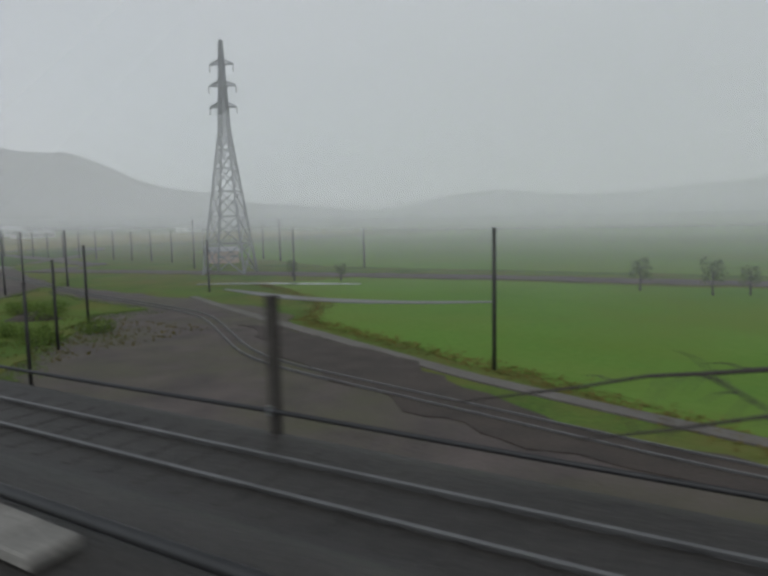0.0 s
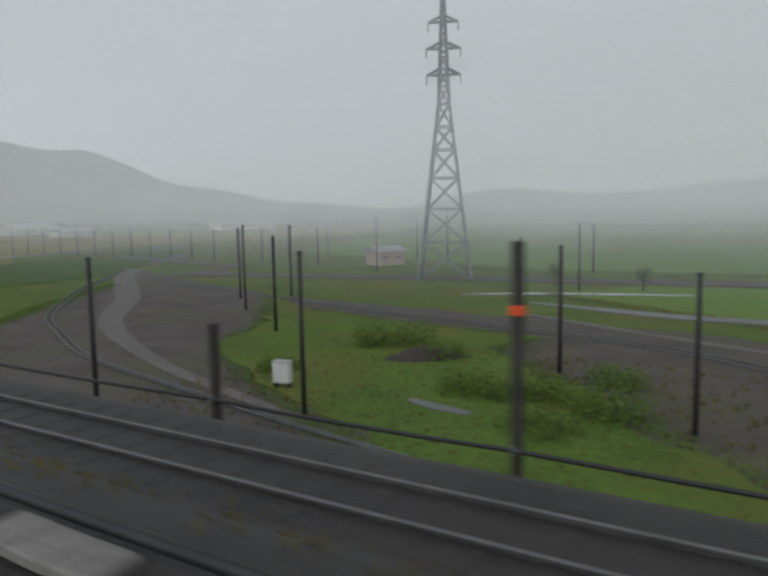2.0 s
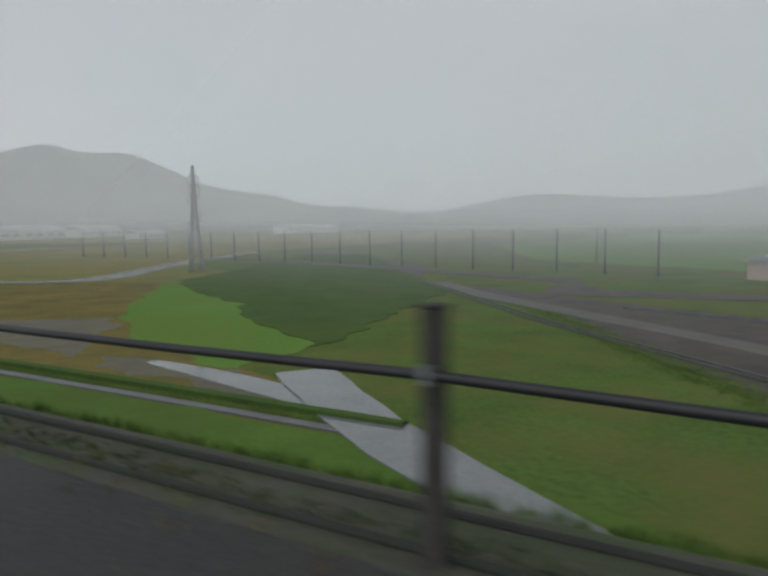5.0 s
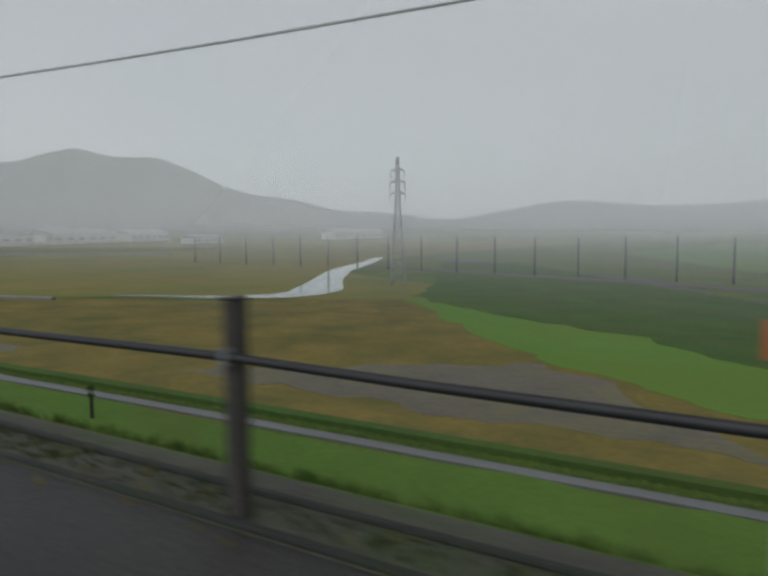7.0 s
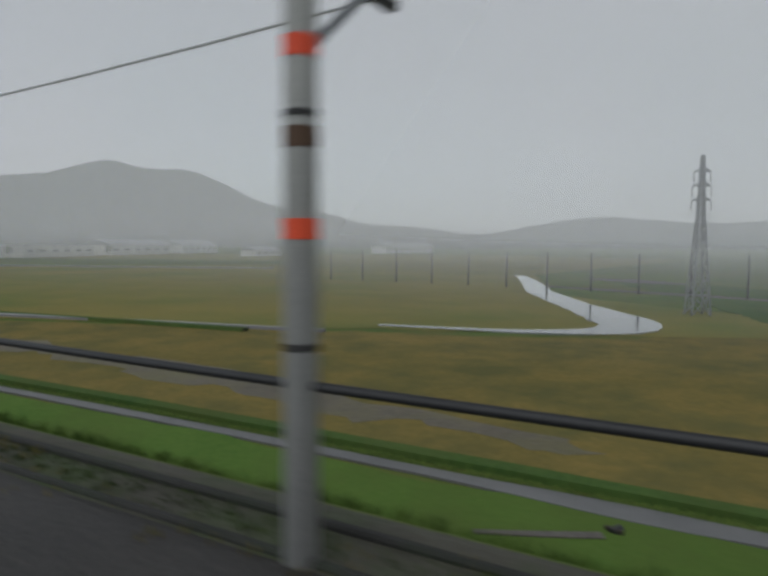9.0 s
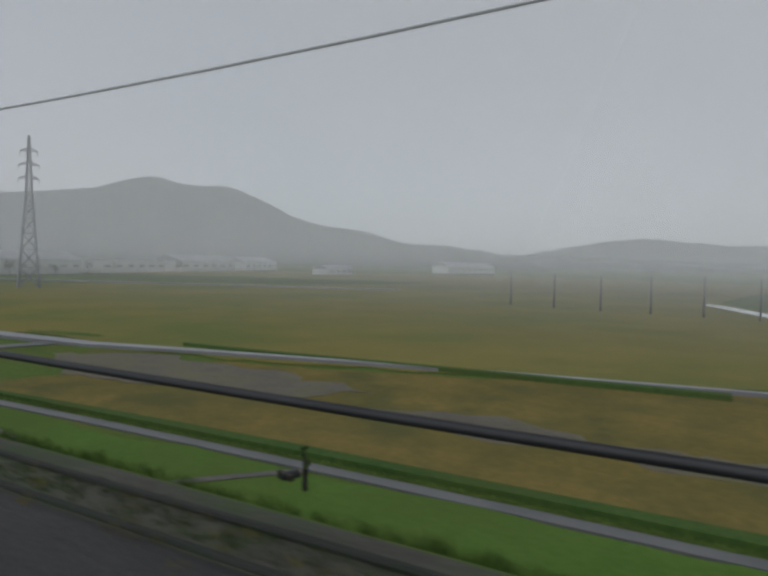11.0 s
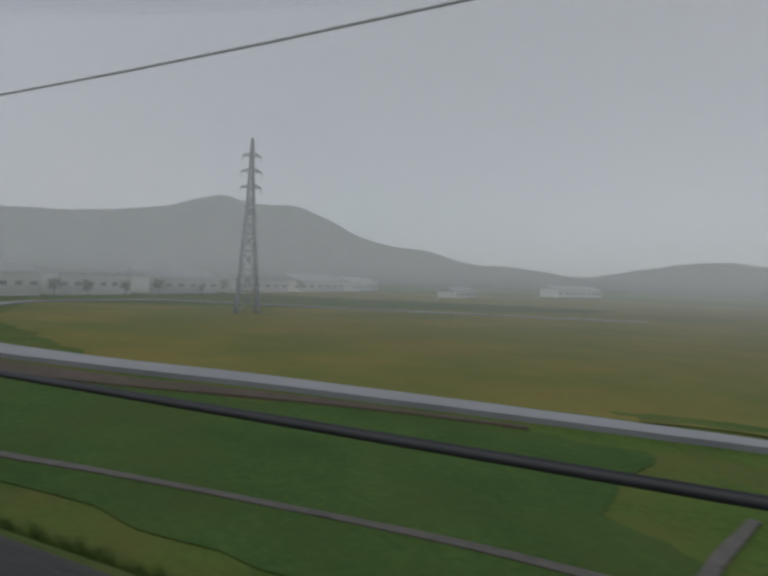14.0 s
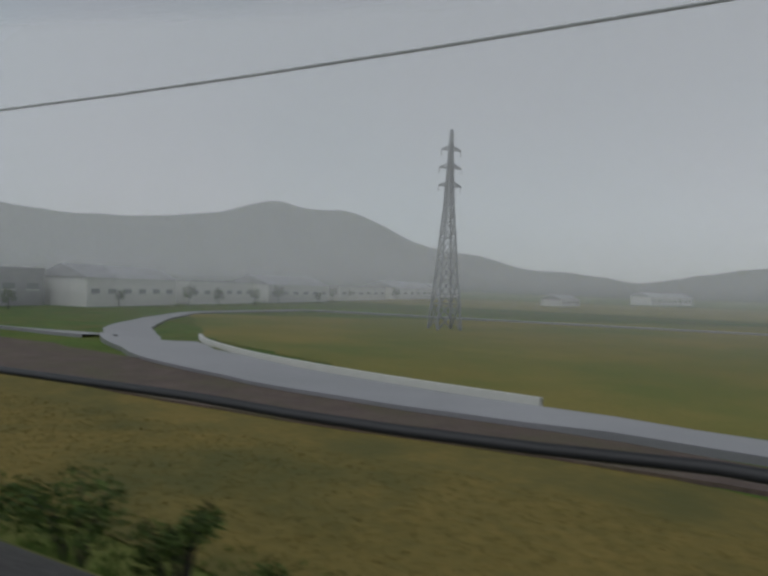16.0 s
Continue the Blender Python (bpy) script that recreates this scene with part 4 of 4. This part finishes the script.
culvert(247, 20.6)
culvert(192.5, 20.4, 0.5)
culvert(326.2, 19.2, 0.55)
beam_ob = mesh("concrete_beam", box(bmesh.new(), -2.8, 2.8, -0.16, 0.16, 0, 0.3, 0.03), CONCRETE)
beam_ob.matrix_basis = at(335, 10.6, ground_height(335, 10.6) + 0.01)
tagged(beam_ob, "long pale concrete beam lying in the grass", "beam")


# ---- the far buildings and trees ----
def building(s, d, length, depth, tall, turn, mat, label, pitched=True, windows=6):
    ob = empty("building", at(s, d, FIELD, turn), label, "building", "buildings below the hills")
    part("wall", box(bmesh.new(), -length / 2, length / 2, -depth / 2, depth / 2, -0.3, tall), mat, ob)
    bm = bmesh.new()
    if pitched:
        e, r = depth / 2 + 0.6, tall + depth * 0.2
        v = [bm.verts.new(p) for p in ((-length / 2 - 0.5, -e, tall - 0.1), (length / 2 + 0.5, -e, tall - 0.1), (length / 2 + 0.5, e, tall - 0.1), (-length / 2 - 0.5, e, tall - 0.1), (-length / 2 - 0.5, 0, r), (length / 2 + 0.5, 0, r))]
        for f in ((0, 1, 5, 4), (2, 3, 4, 5), (0, 4, 3), (1, 2, 5), (3, 2, 1, 0)):
            bm.faces.new([v[i] for i in f])
        bmesh.ops.recalc_face_normals(bm, faces=bm.faces)
    else:
        box(bm, -length / 2 - 0.2, length / 2 + 0.2, -depth / 2 - 0.2, depth / 2 + 0.2, tall, tall + 0.5, 0.1)
    part("roof", bm, ROOF, ob)
    for k in range(windows):
        x = -length / 2 + length * (k + 0.5) / windows
        frame_ = part("window", box(bmesh.new(), x - length * 0.25 / windows, x + length * 0.25 / windows, -depth / 2 - 0.06, -depth / 2 + 0.1, tall * 0.45, tall * 0.62), GLASS, ob)
        part("sill", box(bmesh.new(), x - length * 0.28 / windows, x + length * 0.28 / windows, -depth / 2 - 0.14, -depth / 2 - 0.062, tall * 0.42, tall * 0.45), WALL, frame_)
    return ob


for s, d, length, depth, tall, mat, label, pitched in [
        (494.3, 100.0, 43.3, 20.0, 11.0, ROOF, "large grey industrial shed in the rain", False), (482.7, 143.3, 36.7, 18.3, 9.3, WALL, "low pale industrial building with dark windows", True),
        (484.3, 190.0, 40.0, 20.0, 9.0, WALL, "low pale industrial building with dark windows", False), (484.3, 250.0, 56.7, 20.0, 8.7, WALL, "low pale industrial building with dark windows", True),
        (487.7, 333.3, 70.0, 23.3, 8.7, WALL, "low pale industrial building with dark windows", False), (489.3, 436.7, 90.0, 23.3, 9.0, WALL, "low pale industrial building with dark windows", True),
        (492.7, 553.3, 76.7, 23.3, 9.0, WALL, "low pale industrial building with dark windows", True)]:
    building(s, d, length, depth, tall * 0.88, 90, mat, label, pitched)
building(406, 437, 36, 14, 4.4, 80, WALL, "low pale shed at the far edge of the rice fields", windows=4)
building(103, 112, 6, 5, 2.8, 60, PINK, "small pinkish hut near the pylon's foot", windows=2)
building(370, 700, 100, 20, 8, 70, WALL, "long pale building below the hills", windows=8)



def far_tree(s, d, tall):
    ob = empty("tree", at(s, d, FIELD, random.uniform(0, 360)), "small dark roadside tree in the rain", "tree", "trees along the far road")
    bm = bmesh.new()
    tube(bm, [(0, 0, -0.2), (0.05, 0.05, tall * 0.4), (0, 0.1, tall * 0.8)], 0.14, 7, 0.04)
    for k in range(5):
        a = k * 1.3
        tube(bm, [(0, 0, tall * (0.3 + 0.08 * k)), (math.cos(a) * tall * 0.2, math.sin(a) * tall * 0.2, tall * (0.5 + 0.08 * k))], 0.05, 5, 0.015)
    part("trunk", bm, POSTWOOD, ob)
    bm = bmesh.new()
    for k in range(9):
        a = k * 2.4
        leaf_clump(bm, Vector((math.cos(a) * tall * 0.2, math.sin(a) * tall * 0.2, tall * (0.42 + 0.06 * k))), tall * 0.17, 70, tall * 0.035)
    part("crown", bm, LEAF, ob)
    return ob


for s, d, tall in [(471.0, 163.3, 7.0), (469.3, 176.7, 6.0), (464.3, 190.0, 6.3), (472.7, 223.3, 7.3), (474.3, 136.7, 5.3), (476.0, 283.3, 7.5), (479.3, 310.0, 6.7), (477.7, 383.3, 8.3), (472.7, 100.0, 5.0), (469.3, 83.3, 4.3), (466.0, 243.3, 5.0), (4.2, 79, 4.2), (0.6, 80, 3.4), (12, 81, 4.0), (53.4, 80.5, 2.8), (64, 83, 3.0)]:
    far_tree(s, d, tall)


# ---- grass of the embankment ----
def tufts(name, mat, count, rows, tall, label, wide=0.012):
    """Blades in clumps over stretches (s0, s1, d0, d1)."""
    verts, faces = [], []
    sizes = [(b - a) * (d - c) for a, b, c, d in rows]
    for a, b, c, d in rows:
        for _ in range(int(count * (b - a) * (d - c) / sum(sizes))):
            s, q = random.uniform(a, b), c + (d - c) * random.random()
            base = place(s, q, ground_height(s, q))
            for _ in range(5):
                ang, h = random.uniform(0, 6.28), tall * random.uniform(0.5, 1.3)
                w, lean = wide * (1 + 0.7 * random.random()), random.uniform(0.1, 0.6) * h
                o = base + Vector((random.gauss(0, 0.06), random.gauss(0, 0.06), -0.02))
                u, v = Vector((math.cos(ang), math.sin(ang), 0)), Vector((-math.sin(ang), math.cos(ang), 0))
                n = len(verts)
                verts += [o - w * u, o + w * u, o + 0.6 * w * u + v * lean * 0.4 + Vector((0, 0, h * 0.6)), o + v * lean + Vector((0, 0, h))]
                faces += [(n, n + 1, n + 2), (n, n + 2, n + 3)]
    data = bpy.data.meshes.new(name)
    data.from_pydata([tuple(v) for v in verts], [], faces)
    data.materials.append(mat)
    return tagged(new(name, data), label, "grass", kind="stuff")


tufts("embankment_grass", BLADE, 26000, [(72, 90, 4.4, 10.5), (90, 285, 5.4, 10.5), (285, 352, 4.4, 10.5)], 0.17, "wet green grass on the embankment slope")
tufts("verge_grass", BLADE, 6000, [(90, 290, 10.5, 15)], 0.16, "green grass at the embankment's foot")
tufts("rough_grass_blades", DRYBLADE, 6000, [(334, 366, 9.5, 18)], 0.12, "straw-coloured rough grass below the road")
tufts("ballast_weeds", DRYBLADE, 1500, [(10, 84, 3.6, 5.4), (84, 290, 3.6, 4.6)], 0.1, "sparse weeds at the ballast's edge")
tufts("shoulder_grass", DARKBLADE, 6000, [(84, 286, 4.12, 4.62)], 0.07, "short dark grass between the edging stones")
tufts("yard_grass", LONGBLADE, 4500, [(38, 66, 18.5, 24), (44, 70, 24, 34), (52, 76, 34, 46), (96, 112, 12, 18)], 0.15, "long wet grass between the yard tracks", 0.03)
tufts("yard_weeds", DRYBLADE, 2500, [(14, 84, 9, 17), (40, 70, 18, 40)], 0.26, "yellowing weeds in the railway yard", 0.025)


def fringe(name, mat, count, line, wide, tall, blade, label):
    """Clumps of blades scattered along an edge given as (s, d) points."""
    verts, faces = [], []
    lengths = [math.hypot(b[0] - a[0], b[1] - a[1]) for a, b in zip(line, line[1:])]
    for (a, b), size in zip(zip(line, line[1:]), lengths):
        for _ in range(int(count * size / sum(lengths))):
            q = random.random()
            s, d = a[0] + (b[0] - a[0]) * q + random.gauss(0, wide), a[1] + (b[1] - a[1]) * q + random.gauss(0, wide)
            base = place(s, d, ground_height(s, d) + 0.04)
            for _ in range(4):
                ang, h = random.uniform(0, 6.28), 0.3 * tall * random.uniform(0.4, 1.3)
                u, v = Vector((math.cos(ang), math.sin(ang), 0)), Vector((-math.sin(ang), math.cos(ang), 0))
                o, lean = base + Vector((random.gauss(0, 0.12), random.gauss(0, 0.12), 0)), random.uniform(1.5, 3.5) * h
                n = len(verts)
                verts += [o - blade * u, o + blade * u, o + v * lean + Vector((0, 0, h))]
                faces.append((n, n + 1, n + 2))
    data = bpy.data.meshes.new(name)
    data.from_pydata([tuple(v) for v in verts], [], faces)
    data.materials.append(mat)
    return tagged(new(name, data), label, "grass", kind="stuff")


fringe("bed_edge_grass", LONGBLADE, 5000, [(80, 18.5), (91.8, 25), (101, 31.7), (109.3, 43.3), (123.5, 65)], 0.8, 0.3, 0.04, "wet grass creeping over the gravel's edge")
fringe("island_edge_grass", LONGBLADE, 4000, [(35.7, 18.3), (45.3, 27.3), (57.3, 40), (56.2, 45.8), (72, 49.2), (83.9, 53.3)], 0.7, 0.3, 0.04, "wet grass round the yard's green island")
fringe("island_far_grass", LONGBLADE, 4000, [(52.2, 18.3), (63.9, 25.8), (75.5, 34.2), (78.8, 43.3), (90.5, 59.2)], 0.7, 0.3, 0.04, "wet grass between island and trackbed")
fringe("paddy_edge_grass", DRYBLADE, 2200, [(-6.8, 24.3), (9.5, 33.8), (35.4, 46.7), (41, 57.5), (62.7, 73.3)], 0.7, 0.35, 0.04, "yellowish grass on the rice field's bund")
fringe("path_edge_grass", LONGBLADE, 6000, [(118, 23.3), (187, 23.1), (250, 23.3), (278, 23.8)], 0.25, 0.3, 0.03, "long grass beside the concrete path")


# ---- a bare shrub by the siding ----
shrub = empty("bare_shrub", at(-2.6, 8.8, ground_height(-2.6, 8.8)), "bare dark shrub with long arching branches", "shrub")
root = ground_height(-2.6, 8.8)


def shrub_branch(points, thick, twigs):
    """A branch given as (s, height) points from the root outwards, with short twigs along it."""
    local = [(-(q + 2.6), 0.12 * noise.noise(Vector((q, z, thick * 90))), z - root) for q, z in points]
    stem = part("branch", tube(bmesh.new(), local, thick, 7, thick * 0.3), POSTWOOD, shrub)
    bm = bmesh.new()
    for k in range(twigs):
        i = 1 + k % (len(local) - 1)
        a = Vector(local[i - 1]).lerp(Vector(local[i]), random.random())
        b = a + Vector((-random.uniform(0.1, 0.5), random.uniform(-0.3, 0.3), random.uniform(-0.35, 0.3)))
        tube(bm, [a, a.lerp(b, 0.5) + Vector((0, 0, 0.05)), b], 0.014, 5, 0.004)
    part("twig", bm, POSTWOOD, stem)


shrub_branch([(-2.6, root - 0.2), (-2.2, 0.3), (-1.2, 0.62), (-0.15, 0.53), (0.47, 0.41), (1.21, 0.3), (2.09, 0.06), (3.86, -0.37)], 0.05, 12)
shrub_branch([(-2.4, -0.3), (-1.4, -0.15), (-0.17, -0.04), (1.01, -0.4), (2.08, -0.71)], 0.04, 10)
shrub_branch([(0.55, 0.4), (0.2, 0.22), (-0.17, 0.02), (-0.5, -0.3)], 0.03, 5)


# ---- a heap of earth in the yard, and flowers by the beam ----
def earth_heap(s, d, long, wide, tall):
    bm, rows = bmesh.new(), []
    for i in range(19):
        x = (i / 9 - 1) * long / 2
        row = []
        for k in range(13):
            y = (k / 6 - 1) * wide / 2
            r = math.hypot(x / long * 2, y / wide * 2)
            h = tall * max(0, 1 - r * r) ** 1.2 * (1 + 0.5 * noise.noise(Vector((x * 1.3, y * 1.3, 3))))
            row.append(bm.verts.new((x, y, h - 0.03)))
        rows.append(row)
    for a, b in zip(rows, rows[1:]):
        for k in range(12):
            bm.faces.new((a[k], a[k + 1], b[k + 1], b[k]))
    bmesh.ops.recalc_face_normals(bm, faces=bm.faces)
    ob = mesh("earth_heap", bm, EARTH, smooth=True)
    ob.matrix_basis = at(s, d, ground_height(s, d) + 0.12, 35)
    return tagged(ob, "low heap of dark wet earth in the yard grass", "heap")


earth_heap(60, 36.2, 5.5, 2.6, 0.75)
for q, e in ((334.4, 10.15), (336.6, 10.2), (337.3, 10.9)):
    bush(q, e, 0.5, 0.45, "small plant with orange flowers beside the concrete beam", twigs=5, leaves=60, size=0.05, mat=FLOWER)
